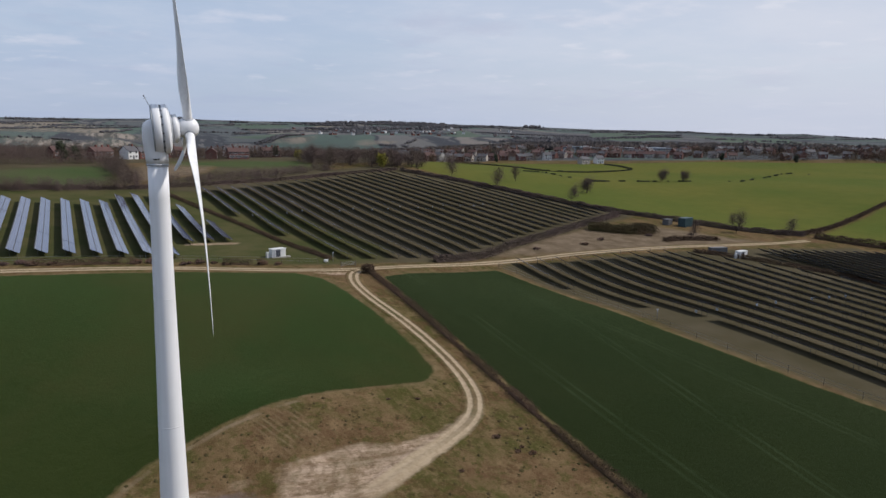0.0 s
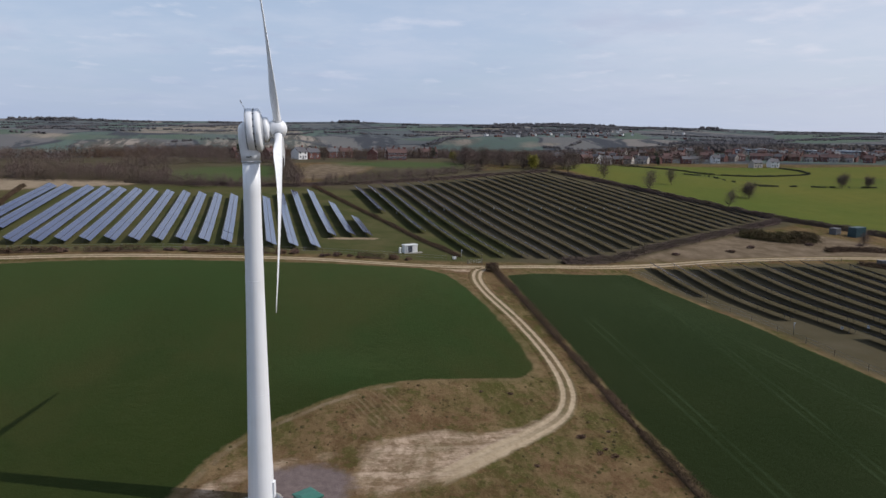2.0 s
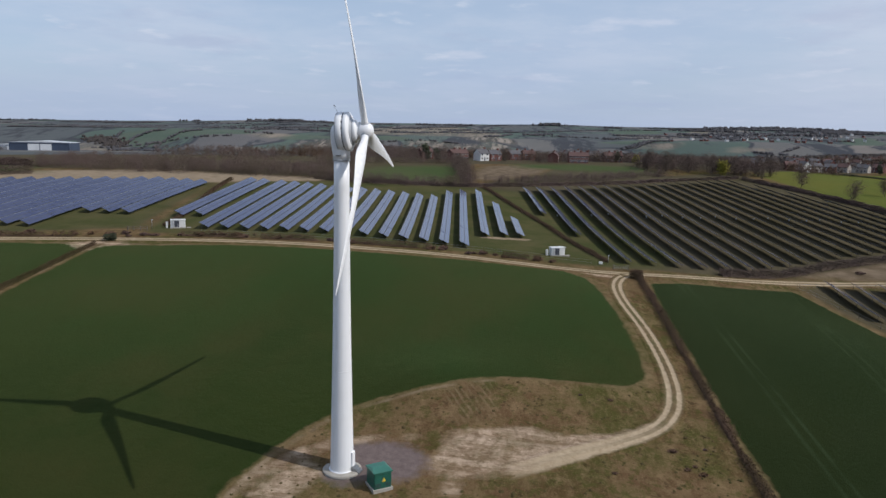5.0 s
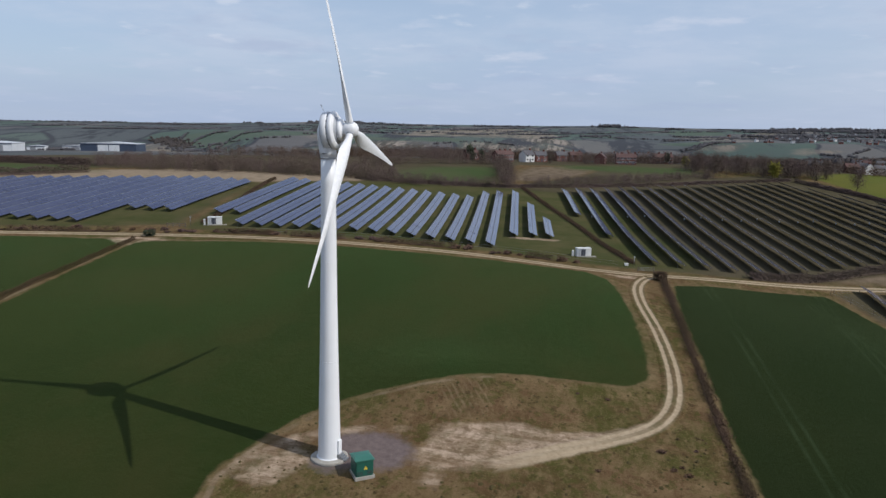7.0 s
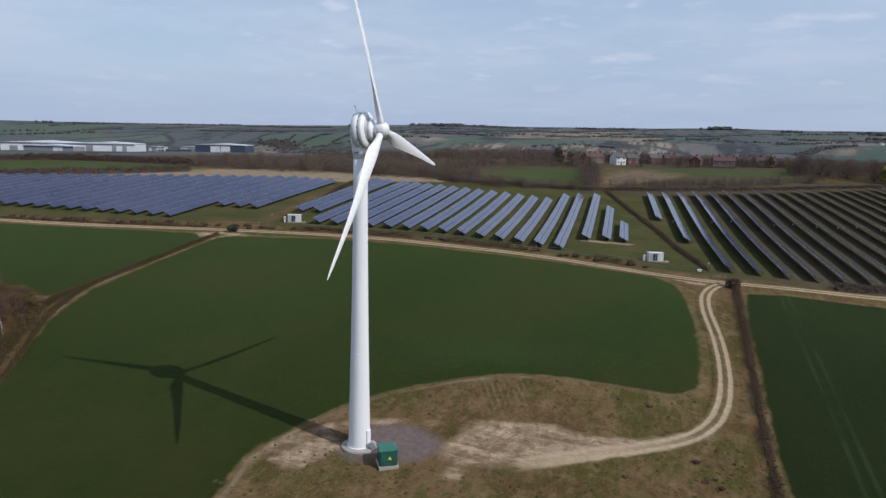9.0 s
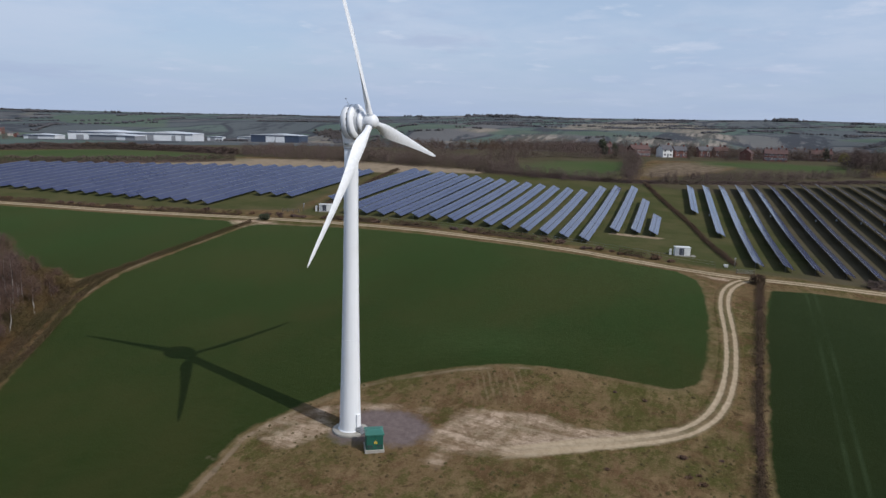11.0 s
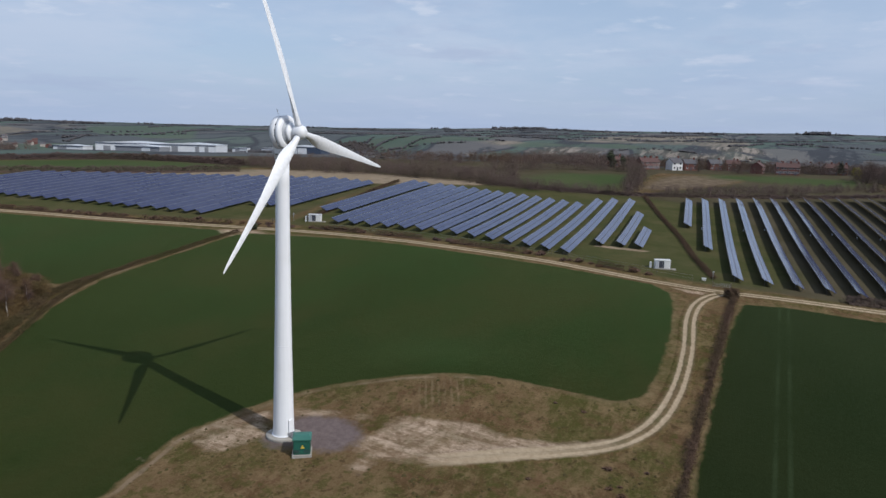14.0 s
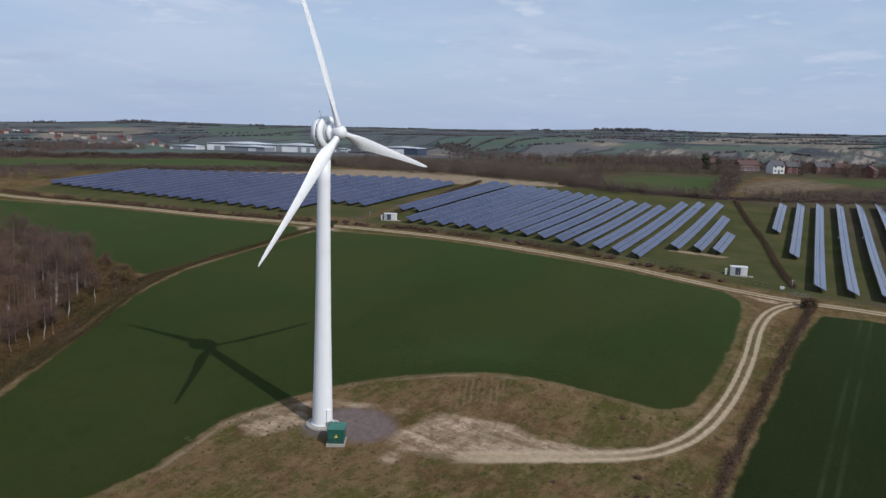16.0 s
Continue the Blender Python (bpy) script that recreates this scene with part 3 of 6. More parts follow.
BLOSSOM = twigs("yellow_spring_leaf", (0.24, 0.21, 0.035), (0.16, 0.15, 0.03), (0.20, 0.18, 0.03))
TUFT = twigs("dry_grass_blades", (0.058, 0.040, 0.018), (0.110, 0.078, 0.038), (0.056, 0.050, 0.018))

# ---- the land sheet ----
def signed(poly, x, y):
    """Distance to the outline of a polygon, positive inside."""
    p = np.array(poly, float)
    best, inside = np.full(x.shape, 1e9), np.zeros(x.shape, bool)
    for (ax, ay), (bx, by) in zip(p, np.roll(p, -1, 0)):
        dx, dy = bx - ax, by - ay
        t = np.clip(((x - ax) * dx + (y - ay) * dy) / (dx * dx + dy * dy), 0, 1)
        best = np.minimum(best, np.hypot(x - ax - t * dx, y - ay - t * dy))
        if ay != by:
            inside ^= ((ay > y) != (by > y)) & (x < ax + (y - ay) * dx / dy)
    return np.where(inside, best, -best)


def ticks(lo, hi, step, reach_lo, reach_hi, grow):
    mid, out_lo, out_hi = list(np.arange(lo, hi + step / 2, step)), [], []
    s, a = step, lo
    while a > reach_lo:
        s *= grow
        a -= s
        out_lo.append(a)
    s, a = step, mid[-1]
    while a < reach_hi:
        s *= grow
        a += s
        out_hi.append(a)
    return np.array(out_lo[::-1] + mid + out_hi)


CROP_MAIN = ((-81, 161), (-50, 168), (-18, 169.5), (13, 171), (36, 168.5), (41, 163), (43.5, 150), (45, 130), (45.5, 116), (44.5, 105), (42, 102), (38, 101),
             (31, 100.5), (22, 98.5), (16, 96), (8, 91.5), (2, 88), (-3, 83), (-6, 77), (-8.5, 71), (-9.8, 64), (-8.5, 57), (-7.5, 51),
             (-9, 35), (-20, -60), (-60, -60), (-32, 30), (-45, 52), (-56.5, 70), (-70, 91), (-77, 109), (-79, 131))
CROP_EAST = ((56.4, 163.5), (66, 168), (76, 170), (94, 175.5), (98, 165), (103, 141), (104.5, 114), (109, 90), (114, 73), (126, 20), (140, -60),
             (56.2, -60), (55.4, 30), (54.9, 70), (54.8, 110), (55.1, 140))
CROP_WEST = ((-84, 161), (-127, 152), (-168, 144), (-260, 116), (-330, 60), (-150, 100), (-113, 99), (-95, 101), (-88, 101.5), (-82.2, 102), (-80.0, 106), (-80.1, 113), (-81.4, 132))
MEADOW_A = ((164, 428), (174, 362), (188, 310), (202, 270), (216, 252), (240, 222), (262, 216), (300, 228), (345, 243), (420, 264), (560, 302), (640, 330), (640, 420), (500, 520), (310, 556), (230, 520))
MEADOW_B = ((268, 212), (274, 184), (330, 150), (520, 160), (520, 288), (420, 260), (345, 239), (300, 224))
MEADOW_C = ((-58, 320), (-45, 372), (-22, 394), (-6, 390), (-4, 318), (-25, 312))
MEADOW_D = ((-252, 204), (-222, 226), (-194, 248), (-173, 270), (-190, 284), (-236, 280), (-269, 271), (-305, 234), (-345, 170), (-300, 160))
MEADOW_E = ((20, 430), (60, 446), (100, 452), (110, 425), (70, 405), (30, 410))
MOWN_A = ((-78, 178), (-48, 178), (-18, 179), (13, 181), (48, 177), (84, 182), (100, 190), (205, 254), (150, 402), (60, 340), (10, 306), (-60, 294), (-88, 280), (-96, 268))
MOWN_L = ((-82, 182), (-110, 168), (-163, 154), (-225, 148), (-236, 182), (-205, 214), (-112, 268), (-97, 270))
MOWN_C = ((97, 178), (102, 182), (165, 187), (205, 190), (262, 190), (262, 120), (215, 60), (118, 60), (108, 108), (106, 140))
MOWN_N = ((-330, 260), (-260, 400), (-130, 480), (40, 510), (200, 550), (330, 620), (200, 450), (110, 440), (50, 440), (0, 420), (-10, 320), (-60, 310), (-140, 304), (-200, 270))
SCRUB_A = ((85, 183), (105, 190), (165, 194), (226, 201), (215, 208), (192, 236), (160, 224), (118, 210))
SCRUB_B = ((-108, 270), (-97, 272), (-60, 297), (-62, 308), (-140, 300), (-205, 252), (-240, 205), (-236, 184), (-205, 215))
PALE_A = ((12.8, 75.4), (13.2, 72.4), (16.1, 71.2), (19.6, 72.2), (24, 73.8), (28.1, 76.1), (31.1, 78.4), (36, 82.6), (44, 88.4), (43, 89.4), (37, 85.4), (32, 84.2), (29.6, 83.3), (25.1, 84.2), (19.5, 83.3), (13.8, 80.8))
PALE_B = ((-7, 64), (-5, 69), (-2, 73), (1, 70.5), (-1, 66), (-4, 63))
PALE_C = ((14.5, 68), (15, 70.5), (17.5, 71), (17, 67.5))
PALE_F = ((-9.5, 58), (-9.2, 64), (-7.6, 69), (-4.5, 74), (0.5, 77.8), (6, 79.6), (12, 80.6), (12, 79.8), (6, 78.6), (0.8, 76.8), (-3.8, 73.2), (-6.8, 68.4), (-8.4, 63.5))
PALE_D = ((-90, 166), (-84, 163), (-78, 163), (-76, 167), (-82, 169))
PALE_E = ((40, 168), (44, 172), (53, 174), (60, 172), (52, 168), (46, 165))
PAD = ((1.7, 75.8), (5.9, 78), (10.4, 78.2), (12.8, 75.6), (13.2, 72.6), (11, 70.6), (7, 69.3), (3, 68), (1, 69))
QUARRY = (((-330, 1290), (-395, 1340), (-334, 1445), (-246, 1438), (-264, 1366), (-311, 1386), (-344, 1320)), ((-176, 1473), (-91, 1494), (-113, 1443), (-179, 1433)),
          ((-80, 1561), (-17, 1816), (28, 1660), (-31, 1561)), ((-192, 1447), (-90, 1476), (24, 1574), (33, 1524), (-87, 1416), (-187, 1406)),
          ((-85, 1556), (-6, 1657), (48, 1637), (-36, 1553)), ((-452, 1210), (-397, 1253), (-379, 1198), (-450, 1180)))
STUBBLE = (((-351, 1525), (-529, 2551), (-412, 2812), (-202, 2817), (-58, 1950), (-130, 1565), (-233, 1548)), ((-377, 2871), (-216, 3002), (-90, 2815), (0, 1915), (-81, 1582), (-167, 1908), (-314, 2385)),
           ((-1175, 647), (-1770, 1022), (-1632, 1030), (-1186, 792), (-1140, 666)), ((-2280, 1354), (-2324, 1557), (-2037, 1493), (-1252, 889), (-1242, 822)), ((-2605, 1993), (-2703, 2151), (-2144, 1722), (-2088, 1619)),
           ((583, 2494), (723, 2763), (714, 2546), (600, 2177), (521, 2170)), ((311, 1543), (360, 1516), (365, 1465), (328, 1481)), ((456, 1371), (505, 1374), (479, 1336)))
STUBBLE_LOW = (((260, 1584), (315, 1587), (379, 1526), (335, 1503)), ((410, 1384), (448, 1399), (494, 1372), (435, 1345)), ((-493, 1331), (-444, 1415), (-369, 1415), (-445, 1336)),
               ((-796, 1291), (-746, 1281), (-480, 960), (-520, 930), (-726, 1162)))
LEYS = (((-708, 1252), (-749, 1360), (-689, 1459), (-504, 1507), (-482, 1347), (-593, 1277), (-590, 1211)), ((-640, 430), (-1107, 666), (-1148, 932), (-754, 603), (-600, 500)),
        ((-2076, 1713), (-2474, 2286), (-1733, 1879), (-1049, 1148), (-1126, 1074), (-1440, 1234)), ((-423, 1339), (-415, 1430), (-239, 1526), (-145, 1465), (-224, 1456), (-338, 1442)),
        ((863, 1941), (1108, 2298), (866, 1703), (647, 1377)), ((383, 3088), (597, 3328), (527, 2420), (339, 2269)), ((218, 1716), (436, 2004), (355, 1575), (289, 1617)),
        ((1976, 2754), (1716, 1967), (1290, 1416), (961, 1239), (1077, 1525)), ((1577, 1683), (1942, 1672), (1583, 1311), (1217, 1196)))

gx = ticks(-112, 150, 1.5, -4850, 4850, 1.035)
gy = ticks(40, 240, 1.5, -4800, 4850, 1.035)
GX, GY = np.meshgrid(gx, gy)
fx, fy = GX.ravel(), GY.ravel()
fz = height(fx, fy)
nx, ny = len(gx), len(gy)
idx = np.arange(nx * ny).reshape(ny, nx)
cells_ = np.stack([idx[:-1, :-1], idx[:-1, 1:], idx[1:, 1:], idx[1:, :-1]], -1).reshape(-1, 4)
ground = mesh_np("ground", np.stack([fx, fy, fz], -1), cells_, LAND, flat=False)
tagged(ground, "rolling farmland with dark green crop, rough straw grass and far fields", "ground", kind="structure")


def zone(name, *polys):
    v = np.max([signed(p, fx, fy) for p in polys], 0)
    ground.data.attributes.new(name, 'FLOAT', 'POINT').data.foreach_set("value", v.astype(np.float32))
    return v


crop_v = zone("crop", CROP_MAIN, CROP_EAST, CROP_WEST)
ground.data.attributes.new("crop_verge", 'FLOAT', 'POINT').data.foreach_set("value", (crop_v + 1.3).astype(np.float32))
zone("east_crop", CROP_EAST)
zone("meadow", MEADOW_A, MEADOW_B)
zone("mown", MOWN_A, MOWN_L, MOWN_C, MOWN_N, ((8, 318), (60, 352), (110, 400), (100, 440), (48, 438), (48, 415), (38, 375), (20, 342)), ((-60, 294), (10, 304), (60, 338), (150, 400), (176, 330), (196, 262), (204, 270), (150, 430), (100, 396), (60, 354), (10, 320), (-60, 308)))
zone("lush", MOWN_L, ((-80, 178), (-20, 178), (48, 176), (62, 182), (70, 200), (44, 300), (12, 305), (-60, 297), (-98, 276)))
zone("dry_strip", SCRUB_B)
zone("scrub", SCRUB_A, SCRUB_B, ((4, 335), (3, 372), (8, 408), (34, 432), (46, 415), (36, 375), (18, 340)))
zone("bare", ((-89, 161), (-84.5, 163), (-82.6, 156), (-84, 156)), ((-81, 155), (-79.5, 160.5), (-73, 164), (-80.5, 164)), ((14, 203.5), (27, 206), (28.5, 208.5), (21, 207.5), (14, 205.5)), PALE_A, PALE_F, PALE_B, PALE_C, PALE_D, PALE_E)
zone("furrow", ((15.5, 84.5), (14, 92), (16, 94.5), (20, 96), (20, 90), (20.5, 86)))
zone("rim_on", ((-92, 166), (-60, 166), (-60, 118), (-30, 40), (-60, 40), (-86, 98)), ((-14, 50), (-14, 72), (0, 95), (20, 101), (22, 92), (6, 84), (-2, 70), (-4, 50)))
zone("pad", PAD)
zone("quarry", *QUARRY)
zone("stubble", *STUBBLE, *STUBBLE_LOW)
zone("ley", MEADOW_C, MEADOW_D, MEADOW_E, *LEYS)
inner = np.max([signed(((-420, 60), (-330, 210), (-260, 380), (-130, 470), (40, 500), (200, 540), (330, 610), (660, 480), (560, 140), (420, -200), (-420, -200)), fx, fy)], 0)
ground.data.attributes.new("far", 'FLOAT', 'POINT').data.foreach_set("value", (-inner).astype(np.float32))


# ---- tracks ----
def track(name, points, material, label, scale=1.0):
    line = curve_through(points, 1.2)
    d = np.gradient(line, axis=0)
    d /= np.linalg.norm(d, axis=1)[:, None]
    side = np.stack([d[:, 1], -d[:, 0]], -1)
    offs = np.array([-3.0, -2.4, -1.7, -1.3, -0.92, -0.55, -0.25, 0.25, 0.55, 0.92, 1.3, 1.7, 2.4, 3.0])
    lift = np.array([-0.25, 0.05, 0.09, 0.06, 0.03, 0.06, 0.11, 0.11, 0.06, 0.03, 0.06, 0.09, 0.05, -0.25])
    p = line[:, None] + side[:, None] * (offs * scale)[None, :, None]
    z = height(p[..., 0], p[..., 1]) + lift - 0.35 * (1 - smooth(0, 6, np.arange(len(line))))[:, None]
    verts = np.concatenate([p, z[..., None]], -1).reshape(-1, 3)
    k = np.arange(verts.shape[0]).reshape(len(line), len(offs))
    quads = np.stack([k[:-1, :-1], k[:-1, 1:], k[1:, 1:], k[1:, :-1]], -1).reshape(-1, 4)
    ob = mesh_np(name, verts, quads, material, flat=False)
    ob.data.attributes.new("across", 'FLOAT', 'POINT').data.foreach_set("value", np.tile(offs, len(line)).astype(np.float32))
    run = np.concatenate([[0], np.cumsum(np.linalg.norm(np.diff(line, axis=0), axis=1))]) + (10 if scale < 0.9 else 100)
    ob.data.attributes.new("along", 'FLOAT', 'POINT').data.foreach_set("value", np.repeat(run, len(offs)).astype(np.float32))
    ob.data.attributes.new("bare", 'FLOAT', 'POINT').data.foreach_set("value", signed(PALE_A, verts[:, 0], verts[:, 1]).astype(np.float32))
    return tagged(ob, label, "track", kind="structure")


track("road_access", ((17.5, 72.0), (21, 73.1), (25, 75.2), (31, 79.3), (37, 83.2), (43, 88), (46.5, 93.5), (48.3, 100), (49.1, 108), (49.2, 118), (48.6, 130), (47.3, 144), (47.2, 155), (48.6, 163), (51, 168.5), (55, 172)),
      TRACK, "pale stone track with two worn wheel ruts and a grassy middle", 0.82)
track("road_farm", ((-330, 108), (-260, 126), (-168, 147.5), (-127, 155.5), (-84, 167), (-54, 172), (-18, 173.2), (10, 174.5), (36, 171.5), (50, 171.3), (64, 174.5), (82, 179), (104, 185), (126, 189.5), (150, 191.5), (176, 194), (204, 196), (230, 199), (252, 203)),
      ROAD, "pale dirt farm road running between crop fields and solar arrays", 0.98)


# ---- vegetation ----
def sprays(rng, centres, length, width, up=0.4):
    """Small blades of twig or leaf, one four-cornered face each, at the given places."""
    n = len(centres)
    d = rng.normal(size=(n, 3))
    d[:, 2] = np.abs(d[:, 2]) * up + d[:, 2] * (1 - up)
    d /= np.linalg.norm(d, axis=1)[:, None]
    s = np.cross(d, rng.normal(size=(n, 3)))
    s /= np.linalg.norm(s, axis=1)[:, None]
    ln = (length * rng.uniform(.6, 1.4, n))[:, None] if np.ndim(length) == 0 else (length * rng.uniform(.6, 1.4, n))[:, None]
    wd = ln * width
    v = np.stack([centres - d * ln * .5 - s * wd * .35, centres - d * ln * .5 + s * wd * .35, centres + d * ln * .5 + s * wd * .5, centres + d * ln * .5 - s * wd * .5], 1)
    return v.reshape(-1, 3), np.arange(4 * n).reshape(n, 4)


def hedge(name, points, width, tall, material, label, seed, per_m=34, size=0.5, gaps=0.0, kind=""):
    """A ragged hedge along a line: a lumpy dark core and a coat of twigs."""
    rng = np.random.default_rng(seed)
    line = curve_through(points, 1.0)
    n = len(line)
    wave = np.convolve(rng.uniform(0.55, 1.25, n + 8), np.ones(4) / 4, 'same')[4:4 + n]
    if gaps:
        wave *= np.where(np.convolve(rng.uniform(0, 1, n + 12), np.ones(6) / 6, 'same')[6:6 + n] < gaps, 0.25 if gaps < .5 else 0.02, 1.0)
    k = rng.integers(0, n, int(n * per_m * 2.6))
    k = k[wave[k] > .08]
    w = wave[k]
    u, h = rng.normal(0, .34, len(k)) * width * np.sqrt(w), (rng.uniform(0.02, 1, len(k)) ** 0.75) * tall * w
    u *= np.clip(1.25 - h / (tall * 1.4), .3, 1)
    d = np.gradient(line, axis=0)
    d /= np.linalg.norm(d, axis=1)[:, None]
    side = np.stack([d[:, 1], -d[:, 0]], -1)
    c = line[k] + side[k] * u[:, None] + d[k] * rng.uniform(-.6, .6, len(k))[:, None]
    z = height(c[:, 0], c[:, 1]) + h
    v, q = sprays(rng, np.column_stack([c, z]), size * 1.15, 0.12, 0.8)
    # core
    prof = np.array([(-.36, 0), (-.32, .42), (-.16, .68), (.16, .68), (.32, .42), (.36, 0)])
    step = line[::2]
    ws = wave[::2][:, None]
    p = step[:, None] + side[::2][:, None] * (prof[:, 0] * width * .8)[None, :, None] * np.sqrt(ws)[..., None]
    zz = height(p[..., 0], p[..., 1]) - 0.1 + prof[:, 1][None] * tall * .55 * ws
    cv = np.concatenate([p, zz[..., None]], -1).reshape(-1, 3)
    ki = np.arange(len(cv)).reshape(len(step), len(prof))
    cq = np.stack([ki[:-1, :-1], ki[:-1, 1:], ki[1:, 1:], ki[1:, :-1]], -1).reshape(-1, 4)
    ob = mesh_np(name, np.vstack([cv, v]), np.vstack([cq, q + len(cv)]), material)
    return tagged(ob, label, "hedge", "hedges", kind)


def limb(verts, quads, a, b, ra, rb, n=5):
    a, b = np.array(a, float), np.array(b, float)
    d = (b - a) / np.linalg.norm(b - a)
    s = np.cross(d, (0.3, 0.9, 0.1))
    s /= np.linalg.norm(s)
    t = np.cross(d, s)
    k = sum(len(x) for x in verts)
    ang = np.linspace(0, 2 * np.pi, n, endpoint=False)
    ring = np.cos(ang)[:, None] * s + np.sin(ang)[:, None] * t
    verts.append(np.vstack([a + ring * ra, b + ring * rb]))
    i = np.arange(n)
    quads.append(np.stack([k + i, k + (i + 1) % n, k + n + (i + 1) % n, k + n + i], -1))


def make_tree(seed, tall, spread, bark, leaf, leaves, size, bole=0.3, label="", name="tree", droop=0.5, width=0.16, wander=0.03, haze=1.0):
    """A tapered trunk with limbs, and a crown of fine sprays along and around the limb ends."""
    rng = np.random.default_rng(seed)
    top = empty(name, 0, 0, 0)
    tv, tq, bv, bq, tips = [], [], [], [], []
    p, r = np.array([0, 0, -0.3]), tall * 0.017 + 0.04
    steps = 7
    for i in range(steps):
        q = p + np.array([rng.normal(0, wander) * tall, rng.normal(0, wander) * tall, tall * 0.92 / steps])
        r2 = r * 0.76
        limb(tv, tq, p, q, r, r2, 6)
        if q[2] > tall * bole:
            for _ in range(4 if leaves > 200 else 3):
                a, e = rng.uniform(0, 2 * np.pi), rng.uniform(.35, 1.0)
                ln = spread * rng.uniform(.55, 1.1) * (1.15 - .75 * abs(q[2] / tall - .5))
                end = q + np.array([math.cos(a) * math.cos(e), math.sin(a) * math.cos(e), math.sin(e) * droop * 1.6]) * ln
                limb(bv, bq, q, end, r2 * .55, 0.025, 4)
                for s in np.linspace(.3, 1, 5):
                    tips.append((q + (end - q) * s, ln * .30))
                for _ in range(2):
                    m = q + (end - q) * rng.uniform(.4, .8)
                    e2 = m + rng.normal(0, 1, 3) * ln * .3 + np.array([0, 0, ln * .18])
                    limb(bv, bq, m, e2, r2 * .25, 0.02, 3)
                    tips.append((e2, ln * .24))
        p, r = q, r2
    tips.append((p, spread * .25))
    mesh_np("trunk", np.vstack(tv), np.vstack(tq), bark, top)
    mesh_np("branchwork", np.vstack(bv), np.vstack(bq), BARK, top)
    k = rng.integers(0, len(tips), leaves)
    c = np.array([t[0] for t in tips])[k] + rng.normal(0, haze, (leaves, 3)) * np.array([t[1] for t in tips])[k][:, None]
    c[:, 2] = np.maximum(c[:, 2], tall * bole * .6)
    v, q = sprays(rng, c, size, width, 0.75)
    mesh_np("crown", v, q, leaf, top)
    return tagged(top, label, "tree")


def bush_mesh(name, seed, r, tall, n, material, label, size=0.4):
    rng = np.random.default_rng(seed)
    d = rng.normal(size=(n, 3))
    d /= np.linalg.norm(d, axis=1)[:, None]
    lump = 0.75 + 0.3 * np.sin(d[:, 0] * 4 + seed) * np.cos(d[:, 1] * 3.3)
    rad = rng.uniform(.35, 1, n) ** .5 * lump
    c = d * rad[:, None] * np.array([r, r, tall * .55])
    c[:, 2] = np.abs(c[:, 2] + tall * .45)
    v, q = sprays(rng, c, size, 0.22, 0.6)
    ob = mesh_np(name, v, q, material)
    return tagged(ob, label, "bush")


def on_ground(x, y, rz=0, dz=0.0):
    return pose(x, y, hz(x, y) + dz, 0, 0, rz)


# ---- the wind turbine ----
TX, TY, HUB_Z = 2.6, 71.3, 41.5
turbine = empty("wind_turbine", TX, TY, hz(TX, TY))
tagged(turbine, "white three-bladed wind turbine on a tapered tubular steel tower", "wind turbine")
TZ = hz(TX, TY)
NECK = 38.15 - TZ


def tower_radius(s):
    """The tower's radius, s of the way up: it narrows fastest near its foot."""
    return 0.88 + 0.55 * (1 - s) ** 1.7


prof = [(1.43, 0.10), (1.43, 0.24)]
for i in range(1, 13):
    h = 0.24 + (NECK - 0.24) * i / 12
    prof.append((tower_radius(i / 12), h))
part("tower", lathe(prof, 64), WHITE, turbine, "white tapered steel tower with faint rain streaks")
for i in (4, 8):
    rad, h = tower_radius(i / 12), 0.24 + (NECK - 0.24) * i / 12
    part("section_joint", lathe([(rad - .02, h - .05), (rad + .004, h - .045), (rad + .004, h + .045), (rad - .02, h + .05)], 64), WHITE, turbine)
part("base_flange", lathe([(1.40, .1), (1.58, .12), (1.58, .22), (1.42, .25)], 64), WHITE, turbine)
part("foundation_ring", lathe([(2.35, -0.4), (2.35, 0.10), (2.28, 0.16), (1.70, 0.18)], 48), CONCRETE, turbine, "round concrete foundation plinth")
part("top_flange", lathe([(0.90, NECK - 0.10), (0.98, NECK - 0.08), (0.98, NECK + 0.06), (0.90, NECK + 0.08)], 48), GREY, turbine)
bm = bmesh.new()
box(bm, 1.36, 1.56, -0.38, 0.38, 0.6, 2.5, 0.04)
part("tower_door", bm, WHITE, turbine, "white steel tower door").matrix_basis = pose(0, 0, 0, 0, 0, -12)
bm = bmesh.new()
for i in range(4):
    box(bm, 1.45 + 0.26 * (3 - i), 1.45 + 0.26 * (4 - i), -0.5, 0.5, 0.0, 0.19 * (i + 1), 0.0)
part("door_steps", bm, STEEL, turbine, "galvanised access steps").matrix_basis = pose(0, 0, 0, 0, 0, -12)

# rotor axis: a slight tilt upward, facing +x
AXIS = pose(0, 0, HUB_Z - TZ - 0.2, 0, -4, -1)


def on_axis(ob):
    ob.matrix_basis = AXIS
    return ob


# housing: a rounded body behind the generator that narrows down on to the tower
bm = bmesh.new()
rings = []
